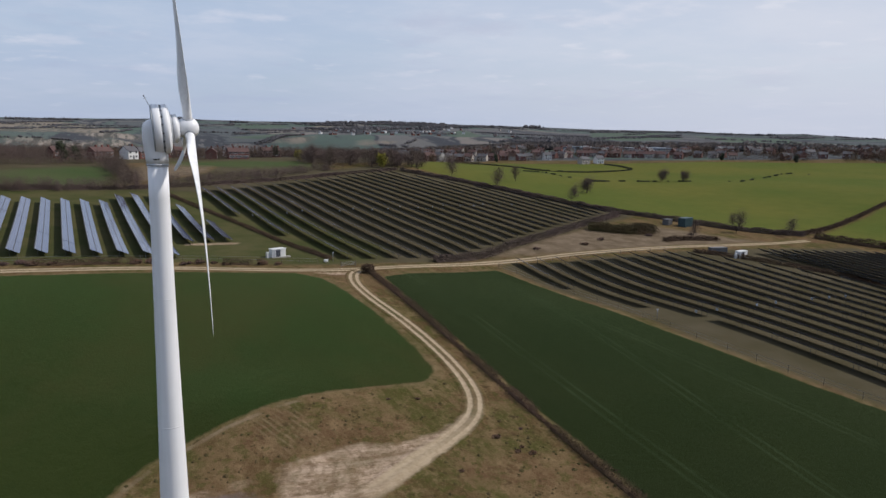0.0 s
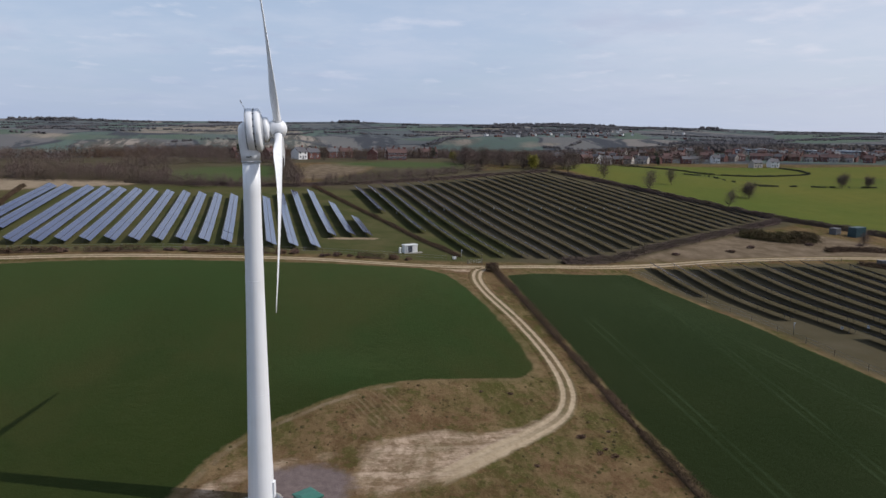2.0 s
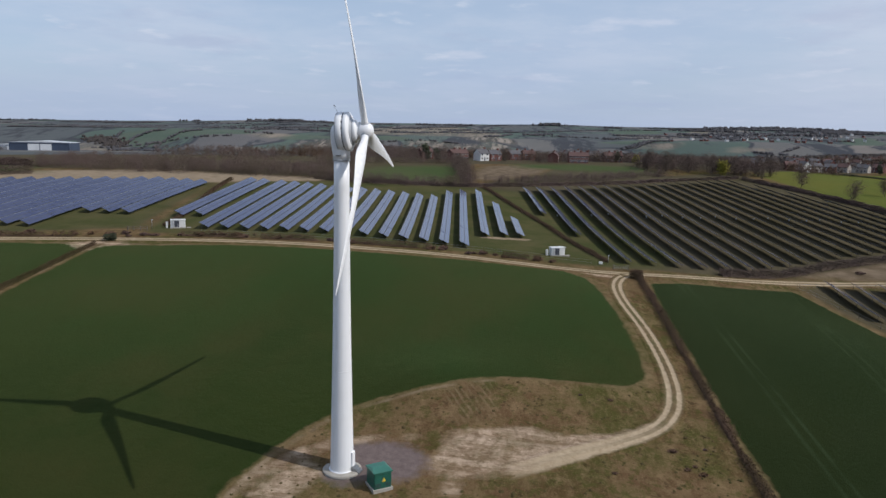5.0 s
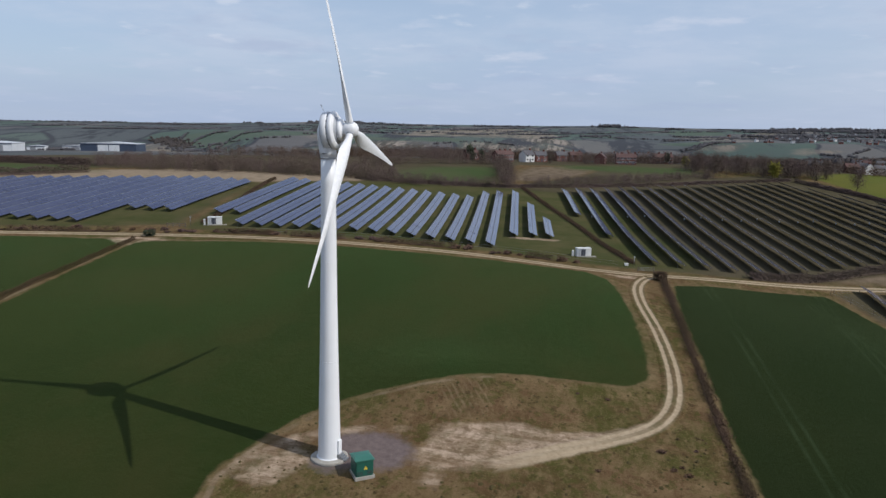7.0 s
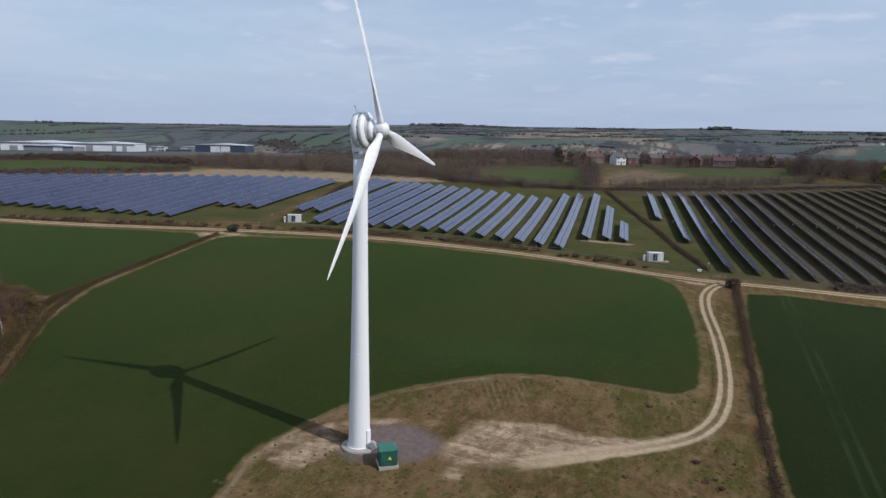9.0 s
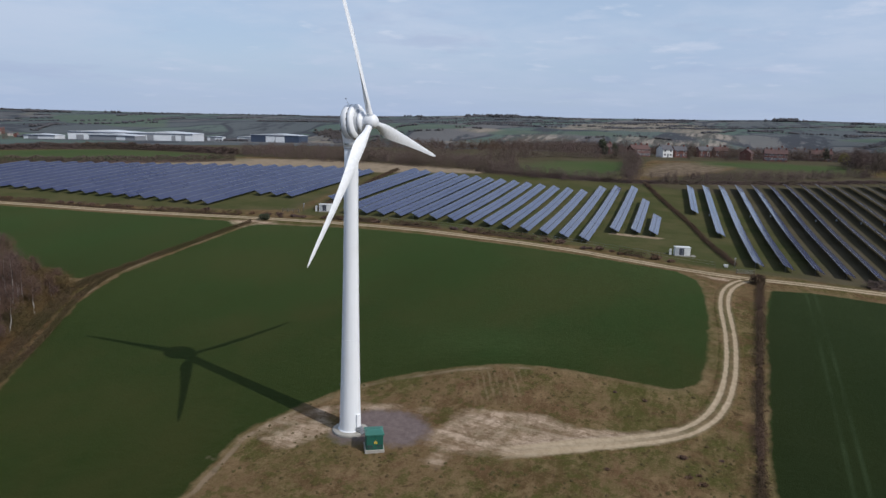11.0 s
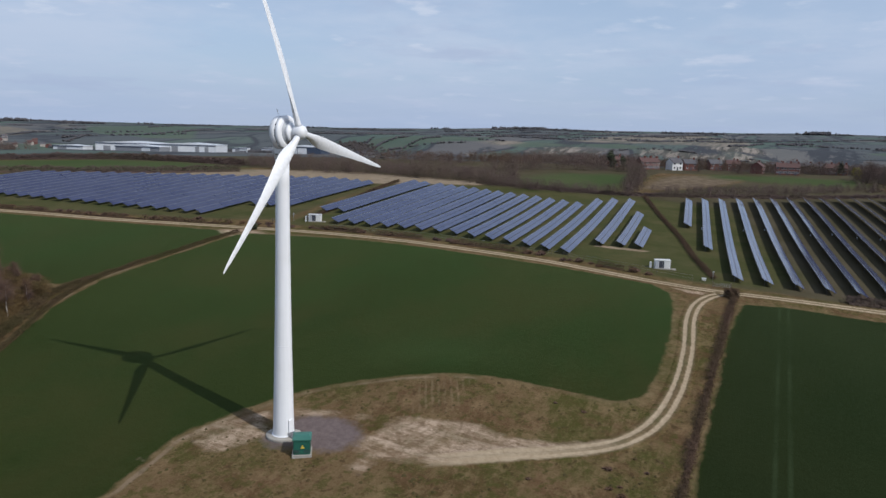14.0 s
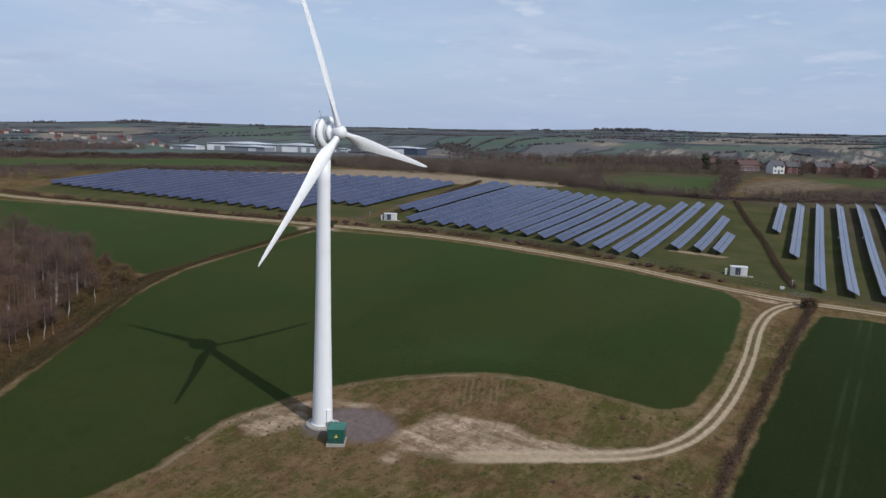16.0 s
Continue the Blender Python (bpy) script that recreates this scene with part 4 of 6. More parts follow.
for z, hx0, hx1, hy, rr in ((NECK + 0.06, -0.95, 0.95, 0.95, 1.0), (NECK + 0.7, -1.02, 0.96, 1.0, 1.0), (NECK + 1.5, -1.12, 0.9, 1.12, .9), (NECK + 2.4, -1.20, 0.8, 1.20, .8),
                            (NECK + 3.2, -1.20, 0.75, 1.24, .75), (NECK + 3.65, -1.08, 0.7, 1.15, .75), (NECK + 3.95, -0.80, 0.65, 0.9, .8), (NECK + 4.1, -0.4, 0.5, 0.5, .9)):
    ring = []
    for i in range(40):
        t = 2 * math.pi * i / 40
        c, s = math.cos(t), math.sin(t)
        e = 2.0 / (2.0 + 1.6 * (1 - rr))
        cx, sy = math.copysign(abs(c) ** e, c), math.copysign(abs(s) ** e, s)
        ring.append(bm.verts.new(((hx0 + hx1) / 2 + cx * (hx1 - hx0) / 2, sy * hy, z)))
    rings.append(ring)
for p, q in zip(rings, rings[1:]):
    for i in range(40):
        bm.faces.new((p[i], p[(i + 1) % 40], q[(i + 1) % 40], q[i])).smooth = True
bm.faces.new(rings[-1])
bm.faces.new(rings[0][::-1])
part("nacelle", bm, WHITE, turbine, "rounded white nacelle housing").matrix_basis = pose(0, 0, 0, 0, 0, -1)
# a small plain mark on each flank
for sgn in (-1, 1):
    bm = bmesh.new()
    box(bm, -0.30, 0.05, -0.01, 0.01, -0.05, 0.05, 0.0)
    box(bm, 0.10, 0.22, -0.01, 0.01, -0.03, 0.09, 0.0)
    part("maker_mark", bm, BLACK, turbine, "small dark mark").matrix_basis = pose(-0.1, sgn * 1.03, NECK + 0.50, 0, 0, 0)
on_axis(part("generator_back_plate", lathe([(1.5, -0.34), (2.16, -0.33), (2.20, -0.30), (2.20, -0.24), (2.0, -0.22)], 72, 'x'), GREY, turbine, "thin grey rim behind the generator"))
on_axis(part("generator_rear_ring", lathe([(1.9, -0.22), (2.20, -0.21), (2.24, -0.17), (2.24, 0.38), (2.20, 0.42), (2.0, 0.43)], 72, 'x'), WHITE, turbine, "large white generator ring"))
on_axis(part("generator_groove", lathe([(2.06, 0.40), (2.10, 0.42), (2.10, 0.60), (2.06, 0.62)], 72, 'x'), GREY, turbine, "grey gap between the generator rings"))
for i in range(18):
    bm = bmesh.new()
    box(bm, 0.42, 0.60, -0.05, 0.05, 2.06, 2.18, 0.0)
    part("groove_spacer", bm, DARK, turbine).matrix_basis = AXIS @ Matrix.Rotation(2 * math.pi * i / 18, 4, 'X')
on_axis(part("generator_front_ring", lathe([(1.8, 0.58), (2.17, 0.59), (2.21, 0.63), (2.21, 0.96), (2.17, 1.01), (1.86, 1.20), (1.70, 1.22), (1.66, 1.20)], 72, 'x'), WHITE, turbine, "large white generator ring"))
on_axis(part("generator_face", lathe([(1.60, 1.16), (1.58, 1.24), (1.05, 1.46), (0.98, 1.50)], 64, 'x'), GREY, turbine, "grey sloping generator cover"))
on_axis(part("rotor_cover", lathe([(1.18, 1.40), (1.28, 1.46), (1.28, 1.74), (1.18, 1.84), (0.8, 1.98), (0.72, 2.05)], 64, 'x'), WHITE, turbine))
on_axis(part("hub", lathe([(0.70, 2.0), (0.84, 2.14), (0.93, 2.45), (0.95, 2.80), (0.90, 3.12), (0.76, 3.38), (0.52, 3.58), (0.22, 3.68), (0.02, 3.70)], 48, 'x'), WHITE, turbine, "rounded white rotor hub"))


def blade_mesh():
    """A twisted, tapering blade along +z with a round root."""
    bm = bmesh.new()
    rows, n = [], 26
    stations = ((0.55, 0.84, 1.0, 50, 0), (1.1, 0.82, 1.0, 48, 0), (1.7, 0.84, .90, 44, 0), (2.5, 1.10, .64, 38, 0), (3.5, 1.48, .42, 31, 0), (4.6, 1.66, .31, 25, 0), (6.2, 1.58, .25, 18, -.02),
                (8.5, 1.38, .21, 12, -.07), (11.0, 1.16, .185, 8, -.16), (14.0, 0.93, .165, 5, -.32), (17.0, 0.72, .15, 3, -.52), (19.4, 0.54, .14, 2, -.70), (20.7, 0.34, .13, 1, -.80), (21.2, 0.18, .12, 1, -.84), (21.32, .06, .12, 1, -.85))
    for z, chord, thick, twist, sweep in stations:
        row, tw = [], radians(twist)
        round_ = min(1.0, max(0.0, (thick - .3) / .7))
        for i in range(n):
            t = 2 * math.pi * i / n
            cx, cy = 0.5 * math.cos(t), 0.5 * thick * math.sin(t)
            u = 0.5 - cx
            foil = cy * (1.6 * math.sqrt(max(u, 0)) * (1 - u) ** .7 * 1.25 + .04)
            y = cy * round_ + foil * (1 - round_)
            x = cx + (1 - round_) * (-0.18)
            x, y = x * chord, y * chord
            row.append(bm.verts.new((y * math.cos(tw) + x * math.sin(tw) + sweep, -(x * math.cos(tw) - y * math.sin(tw)), z)))
        rows.append(row)
    for p, q in zip(rows, rows[1:]):
        for i in range(n):
            bm.faces.new((p[i], p[(i + 1) % n], q[(i + 1) % n], q[i])).smooth = True
    bm.faces.new(rows[-1])
    bm.faces.new(rows[0][::-1])
    bmesh.ops.recalc_face_normals(bm, faces=bm.faces)
    return bm


blade = part("blade", blade_mesh(), BLADE, turbine, "long white tapered rotor blade")
collar = part("blade_collar", lathe([(0.45, 0.50), (0.51, 0.52), (0.51, 0.86), (0.45, 0.90)], 32), GREY, blade)
for k, ang in enumerate((107.8, -12.8, -131.8)):
    m = AXIS @ pose(2.78, 0, 0) @ Matrix.Rotation(radians(ang - 90), 4, 'X')
    if k == 0:
        blade.matrix_basis = m
    else:
        b2 = blade.copy()
        scene.collection.objects.link(b2)
        b2.parent, b2.matrix_basis = turbine, m
        c2 = collar.copy()
        scene.collection.objects.link(c2)
        c2.parent = b2
bm = lathe([(0.026, 0), (0.022, 1.0), (0.014, 1.3)], 10)
mast = part("wind_mast", bm, STEEL, turbine, "thin grey wind-gauge mast")
mast.matrix_basis = pose(-0.30, 0.1, HUB_Z - TZ + 1.55, 0, -26, 0)
bm = lathe([(0.02, 1.25), (0.06, 1.28), (0.06, 1.38), (0.02, 1.40)], 10)
box(bm, -0.13, 0.10, -0.010, 0.010, 1.13, 1.17)
part("wind_vane", bm, DARK, mast)

# ---- green transformer kiosk beside the tower ----
kiosk = empty("transformer_kiosk", 7.66, 68.56, hz(7.66, 68.56), 33)
tagged(kiosk, "green transformer kiosk on a concrete plinth beside the tower", "kiosk")
KW, KD, KH = 1.08, 1.15, 2.2
bm = bmesh.new()
box(bm, -KW - .16, KW + .16, -KD - .16, KD + .16, -0.5, 0.26, 0.03)
part("plinth", bm, CONCRETE, kiosk, "pale concrete plinth")
bm = bmesh.new()
box(bm, -KW, KW, -KD, KD, 0.24, KH, 0.04)
part("cabinet", bm, GREEN, kiosk)
bm = bmesh.new()
vs = [bm.verts.new(c) for c in ((-KW - .12, -KD - .14, KH - .02), (KW + .12, -KD - .14, KH - .02), (KW + .12, KD + .14, KH - .02), (-KW - .12, KD + .14, KH - .02),
                                (-KW - .12, -KD - .14, KH + .12), (KW + .12, -KD - .14, KH + .12), (KW + .12, KD + .14, KH + .12), (-KW - .12, KD + .14, KH + .12),
                                (-KW * .8, 0, KH + .30), (KW * .8, 0, KH + .30))]
for f in ((3, 2, 1, 0), (0, 1, 5, 4), (2, 3, 7, 6), (1, 2, 6, 5), (3, 0, 4, 7), (4, 5, 9, 8), (6, 7, 8, 9), (5, 6, 9), (7, 4, 8)):
    bm.faces.new([vs[i] for i in f])
part("roof", bm, GREEN_TOP, kiosk, "lighter green shallow hipped roof")
for s in (-1, 1):
    bm = bmesh.new()
    box(bm, min(0.02 * s, (KW - .1) * s), max(0.02 * s, (KW - .1) * s), -KD - .05, -KD - .002, 0.36, KH - .16, 0.012)
    d = part("door", bm, GREEN, kiosk, "green louvred door leaf")
    bm = bmesh.new()
    box(bm, s * .10 - .025, s * .10 + .025, -KD - .10, -KD - .05, 1.15, 1.42, 0.008)
    part("handle", bm, STEEL, d)
    for z in (0.5, 0.62, 0.74, 0.86):
        bm = bmesh.new()
        box(bm, min(.25 * s, 1.0 * s), max(.25 * s, 1.0 * s), -KD - .065, -KD - .05, z, z + .05, 0.0)
        part("louvre", bm, DARK, d)
bm = bmesh.new()
a = [bm.verts.new(c) for c in ((-.26, -KD - .075, 1.36), (.26, -KD - .075, 1.36), (0.0, -KD - .075, 1.82))]
b = [bm.verts.new((v.co.x, -KD - .06, v.co.z)) for v in a]
bm.faces.new(a)
bm.faces.new(b[::-1])
for i in range(3):
    bm.faces.new((a[i], b[i], b[(i + 1) % 3], a[(i + 1) % 3]))
bmesh.ops.recalc_face_normals(bm, faces=bm.faces)
sg = part("warning_sign", bm, YELLOW, kiosk, "yellow triangular warning sign")
sg.location = (0.1, 0, -0.25)


# ---- white inverter stations ----
def station(x, y, rz, label, steps=True):
    top = empty("inverter_station", x, y, hz(x, y), rz)
    top.scale = (.78, .8, .84)
    tagged(top, label, "substation", "inverter stations")
    bm = bmesh.new()
    box(bm, -2.75, 2.75, -1.35, 1.35, -0.6, 0.22, 0.03)
    part("plinth", bm, CONCRETE, top)
    bm = bmesh.new()
    box(bm, -2.5, 2.5, -1.15, 1.15, 0.2, 2.65, 0.05)
    part("cabinet", bm, HUT_WHITE, top)
    bm = bmesh.new()
    box(bm, -2.65, 2.65, -1.3, 1.3, 2.64, 2.84, 0.06)
    part("roof", bm, HUT_WHITE, top)
    for x0, x1, mat, lab in ((-2.3, -1.35, GREY, "grey louvred door"), (-1.2, -0.15, HUT_DOOR, "dark louvred door"), (-0.1, 0.45, HUT_DOOR, "dark louvred door"), (0.7, 2.3, PAINT, "white door")):
        bm = bmesh.new()
        box(bm, x0, x1, -1.20, -1.152, 0.32, 2.45, 0.01)
        d = part("door", bm, mat, top, lab)
        bm = bmesh.new()
        box(bm, x1 - .12, x1 - .07, -1.25, -1.2, 1.2, 1.4, 0.0)
        part("handle", bm, STEEL, d)
    bm = bmesh.new()
    box(bm, -4.1, -3.4, -.4, .4, -.2, 2.0, 0.03)
    part("side_cabinet", bm, HUT_WHITE, top, "small grey-white switch cabinet")
    bm = bmesh.new()
    box(bm, 3.1, 4.4, -1.2, .2, -.3, 0.16, 0.03)
    part("step_slab", bm, CONCRETE, top)
    return top


station(35.4, 187.6, 18, "white inverter station with dark doors on mown grass")
station(-71.8, 185.0, 22, "white inverter station with dark doors beside a hedge")
station(188.5, 177.5, 8, "white inverter station between two arrays")


def container(x, y, rz, ln, wd, ht, mat, label):
    top = empty("storage_container", x, y, hz(x, y), rz)
    tagged(top, label, "container")
    bm = bmesh.new()
    box(bm, -ln / 2, ln / 2, -wd / 2, wd / 2, 0.12, ht, 0.04)
    body = part("body", bm, mat, top)
    for i in range(int(ln / 0.5)):
        bm = bmesh.new()
        xx = -ln / 2 + .25 + i * .5
        box(bm, xx - .12, xx + .12, -wd / 2 - .04, -wd / 2, .25, ht - .15, 0.0)
        part("rib", bm, mat, body)
    bm = bmesh.new()
    box(bm, -ln / 2 - .06, ln / 2 + .06, -wd / 2 - .06, wd / 2 + .06, ht - .02, ht + .12, 0.02)
    part("roof", bm, mat, top)
    for xx in (-ln / 2 + .4, ln / 2 - .4):
        bm = bmesh.new()
        box(bm, xx - .2, xx + .2, -wd / 2, wd / 2, -.5, .14, 0.0)
        part("bearer", bm, TIMBER, top)


container(213, 231, 20, 6.5, 3.2, 3.6, TEAL, "dark teal storage container on straw ground")
container(206.5, 234.5, 25, 4.0, 2.6, 2.3, BACK, "small dark storage hut on straw ground")
container(184.5, 184, -8, 6.0, 2.4, 2.0, BACK, "low dark equipment container beside a hedge")
container(46.5, 180.5, 15, 0.9, 0.6, 0.6, HUT_WHITE, "small white equipment box by the road")

# ---- solar tables: long rows facing +x ----
TILT, SLOPE_W, LOW = radians(25), 2.85, 0.80


def post_mesh():
    bm = bmesh.new()
    box(bm, -0.035, 0.035, -0.03, 0.03, 0.0, 1.0)
    me = bpy.data.meshes.new("post")
    bm.to_mesh(me)
    bm.free()
    me.materials.append(POST_GREY)
    return me


POST = post_mesh()
BOX_ME = bpy.data.meshes.new("inverter_box")
bm = bmesh.new()
box(bm, -0.16, 0.16, -0.25, 0.25, 0.75, 1.40, 0.03)
bm.to_mesh(BOX_ME)
bm.free()
BOX_ME.materials.append(GREY)


def solar_row(x185, y0, y1, lean, group, label, posts, boxes=(), jitter=0):
    """One long table of two modules upright, following the land. x185: its middle line's x where y is 185."""
    rng = np.random.default_rng(int(abs(x185) * 100) + 7)
    ln = y1 - y0
    n = max(4, int(ln / 1.02))
    ys = y0 + (np.arange(n) + .5) * ln / n
    xs = x185 + lean * (ys - 185)
    top = empty("solar_row", x185 + lean * (y0 - 185), y0, hz(x185 + lean * (y0 - 185), y0))
    tagged(top, label, "solar panel", group)
    o = np.array(top.location)
    zs = height(xs, ys)
    # tables of about twelve modules keep straight, and step a little from one to the next
    tab = np.arange(n) // 12
    zt = zs + rng.normal(0, .012, tab.max() + 1)[tab]
    tl = TILT + rng.normal(0, .004, tab.max() + 1)[tab]
    grade = np.gradient(zs, ys)
    half = ln / n * .5 - .012
    c, s = np.cos(tl), np.sin(tl)
    up = np.stack([s, 0 * s, c], -1) * 0.04
    for t in range(tab.max() + 1):
        on = np.nonzero(tab == t)[0]
        rib = np.concatenate([ys[on] - half, [ys[on[-1]] + half - .05]])     # one seam at each module's side
        j = np.concatenate([on, on[-1:]])
        rows = []
        for w in (0.0, SLOPE_W / 2, SLOPE_W):
            px = x185 + lean * (rib - 185) + SLOPE_W * .5 * math.cos(TILT) - w * c[j]
            pz = zt[j] + grade[j] * (rib - ys[j]) + LOW + w * s[j]
            rows.append(np.stack([px, rib, pz], -1) - o)
        glass = np.stack(rows, 1)
        m = len(rib)
        v = np.concatenate([glass.reshape(-1, 3), (glass - up[j][:, None]).reshape(-1, 3)])
        k = np.arange(m * 3).reshape(m, 3)
        q = [np.stack([k[:-1, a], k[1:, a], k[1:, a + 1], k[:-1, a + 1]], -1) for a in (0, 1)]
        q += [np.stack([k[:-1, a], k[:-1, a] + 3 * m, k[1:, a] + 3 * m, k[1:, a]], -1)[:, ::e] for a, e in ((0, 1), (2, -1))]
        q += [np.array([(k[r, a], k[r, a + 1], k[r, a + 1] + 3 * m, k[r, a] + 3 * m)])[:, ::e] for r, e in ((0, 1), (-1, -1)) for a in (0, 1)]
        mesh_np("panel_table", v, np.concatenate(q), PANEL, top)
    under = []
    for w in (0.0, SLOPE_W):
        px = xs + SLOPE_W * .5 * math.cos(TILT) - w * c
        under.append(np.stack([px, ys, zt + LOW + w * s], -1) - up * 1.3 - o)
    k = np.arange(2 * n).reshape(n, 2)
    mesh_np("module_back", np.stack(under, 1).reshape(-1, 3), np.stack([k[:-1, 0], k[:-1, 1], k[1:, 1], k[1:, 0]], -1), BACK, top, "dark grey module undersides")
    # rails under the modules and the bright upper edge
    # the wide dark strip past the upper edge stands in for shade between rows
    for w, name, lift, hw, mat in ((0.5, "purlin", -0.10, .04, STEEL), (2.35, "purlin", -0.10, .04, STEEL), (SLOPE_W + .09, "gap_shade_strip", -0.02, .12, DARK), (SLOPE_W - .07, "module_frame", 0.006, .045, STEEL), (SLOPE_W / 2, "module_joint", 0.006, .085, DARK)):
        px = xs + SLOPE_W * .5 * math.cos(TILT) - w * c
        pz = zt + LOW + w * s + lift
        a = np.stack([np.stack([px - hw * c, ys, pz + hw * s], -1), np.stack([px + hw * c, ys, pz - hw * s], -1), np.stack([px + hw * c, ys, pz - hw * s - .05], -1), np.stack([px - hw * c, ys, pz + hw * s - .05], -1)], 1) - o
        a[0, :, 1] -= half
        a[-1, :, 1] += half
        v = a.reshape(-1, 3)
        i = (np.arange(n - 1) * 4)[:, None, None]
        e = np.array([(j, (j + 1) % 4, 4 + (j + 1) % 4, 4 + j) for j in range(4)])[None]
        mesh_np(name, v, (i + e).reshape(-1, 4), mat, top)
    if posts:
        for y in np.arange(y0 + .6, y1, posts):
            for w in (0.55, 2.3):
                x = x185 + lean * (y - 185) + SLOPE_W * .5 * math.cos(TILT) - w * math.cos(TILT)
                g = hz(x, y)
                p = new("post", POST)
                p.parent = top
                p.location = (x - o[0], y - o[1], g - o[2] - 0.1)
                p.scale = (1, 1, LOW + w * math.sin(TILT) + hz(x185 + lean * (y - 185), y) - g - 0.02)
    for y in boxes:
        x = x185 + lean * (y - 185) - 1.6
        p = new("inverter_box", BOX_ME)
        p.parent = top
        p.location = (x - o[0], y - o[1], hz(x, y) - o[2])
    return top


LAB = "long tilted row of dark blue solar panels on mown grass"
G_A, G_B, G_C, G_D, G_L = ("solar rows of the middle array", "solar rows of the hillside array", "solar rows of the roadside array", "solar rows of the far east array", "solar rows of the west array")
for x, a, b in ((27.4, 208, 237), (22.3, 207, 263), (16.4, 204, 289), (10.0, 185, 286)):
    solar_row(x, a, b, -0.072, G_A, "short tilted row of blue solar panels at an array's end" if b < 250 else LAB, 7.0)
for i in range(1, 16):
    a = 185 + 0.3 * min(i, 6) - 0.45 * max(0, i - 7) if i < 14 else (201 if i == 14 else 199)
    b = 281 if i == 1 else 268 + (i - 2) * 0.95
    solar_row(10 - 5.68 * i - (2.0 if i > 13 else 0), a, b, -0.070, G_A, LAB, 7.0)
solar_row(41.5, 252, 305, -0.105, G_B, "short tilted row of solar panels beside a ditch hedge", 8.0)
solar_row(47.7, 219, 309, -0.105, G_B, LAB, 8.0, (250,))
for i in range(22):
    x = 54.0 + 6.9 * i
    a = 183.5 + .8 * i if x < 84 else 187 + (x - 84) * 0.615
    xt = x - 13.5
    b = 313 + (xt - 41) * 0.72
    if xt > 143:
        b = 386 - (xt - 143) * 2.6
    if b - a > 12:
        solar_row(x, a, b, -0.103, G_B, LAB, 9.0, (254 + 1.2 * i + (3 if i % 3 == 2 else 0),) if i not in (0, 3) and 258 + 1.2 * i < b and i < 17 else ())
LOWER_C = (158, 137, 126) + (62,) * 12
for i in range(15):
    x = 105.5 + 6.9 * i
    b = 183 if x < 165 else 183 - (x - 165) * 1.15
    solar_row(x, LOWER_C[i], b, -0.075, G_C, LAB, 9.0, (127 + .3 * i,) if i in (2, 3, 5, 6, 8, 9, 10) else ())
solar_row(119.3, 62, 122.5, -0.075, G_C, LAB, 9.0)
for i in range(14):
    x = 203 + 4.7 * i
    solar_row(x, 120 + 3 * (i % 2), 183 - .55 * i, -0.075, G_D, LAB, 0)
for i in range(24):
    x = -93.5 - 5.85 * i
    a = 197.5 - .8 * i if i < 3 else 174 - .75 * (i - 3)
    b = 266 if x > -112 else 266 - (-112 - x) * 0.52
    solar_row(x, a, b, -0.068, G_L, LAB, 12.0 if i < 10 else 0)

# ---- hedges ----
HB = "ragged leafless brown hedge"
hedge("hedge", ((54.2, 168), (54.0, 150), (53.8, 131), (53.6, 110), (53.5, 95), (53.6, 80), (53.9, 66), (54.5, 40), (55, 10)), 1.75, 1.15, TWIG_HEDGE, HB + " beside the stone track", 1, 70, .30, .34)
hedge("hedge", ((-82.5, 161), (-80.5, 133), (-79, 111), (-72.5, 94), (-60, 75), (-50, 58)), 1.2, 1.1, SCRUB, HB + " between two crop fields", 2, 80, .30, .22)
hedge("hedge", ((10.5, 308), (21.5, 272), (34, 235), (41.5, 207), (48.5, 184)), 1.5, 1.15, TWIG_HEDGE, HB + " along a ditch between arrays", 3, 60, .34)
hedge("hedge", ((-95, 283), (-88, 245), (-80, 212), (-76, 186)), 1.6, 1.0, TWIG_HEDGE, HB + " along a ditch between arrays", 4, 40, .5, .4)
hedge("hedge", ((-230, 138), (-168, 150.5), (-127, 158.5), (-92, 168)), 2.2, 1.5, TWIG_HEDGE, "low broken hedge along the farm road", 5, 34, .45, .47)
hedge("hedge", ((-66, 175.5), (-54, 176.5), (-18, 178), (8, 179.5), (30, 178)), 2.2, 1.5, TWIG_HEDGE, "low broken hedge along the farm road", 6, 34, .45, .5)
hedge("hedge", ((78, 182), (95, 188), (112, 200), (133, 212), (160, 230), (196, 254)), 3.4, 2.0, TWIG_FAR, "tall brown hedge below the hillside array", 7, 80, .5)
hedge("hedge", ((150, 400), (168, 352), (183, 305), (198, 266), (212, 250), (236, 222), (260, 212)), 2.9, 2.1, TWIG_FAR, "tall overgrown brown hedge along a meadow", 8, 90, .6)
hedge("hedge", ((262, 208), (276, 188), (300, 160), (330, 120)), 4.0, 2.6, TWIG_HEDGE, "tall overgrown brown hedge along a meadow", 9, 46, .8)
hedge("hedge", ((262, 214), (300, 226), (345, 241), (420, 262), (560, 300)), 1.9, 1.7, TWIG_HEDGE, "dark hedge between two bright meadows", 10, 34, .8)
hedge("hedge", ((176, 186), (186, 178), (200, 160), (214, 130)), 2.6, 1.4, TWIG_HEDGE, HB + " between two arrays", 11, 40, .6)
hedge("hedge", ((160, 224), (168, 219), (176, 217), (185, 219)), 7.0, 3.4, SCRUB, "dense dark thicket on straw ground", 12, 190, .6)
hedge("hedge", ((178, 203), (190, 205), (204, 204)), 2.6, 1.6, TWIG_HEDGE, "low brown thicket on straw ground", 13, 50, .6)
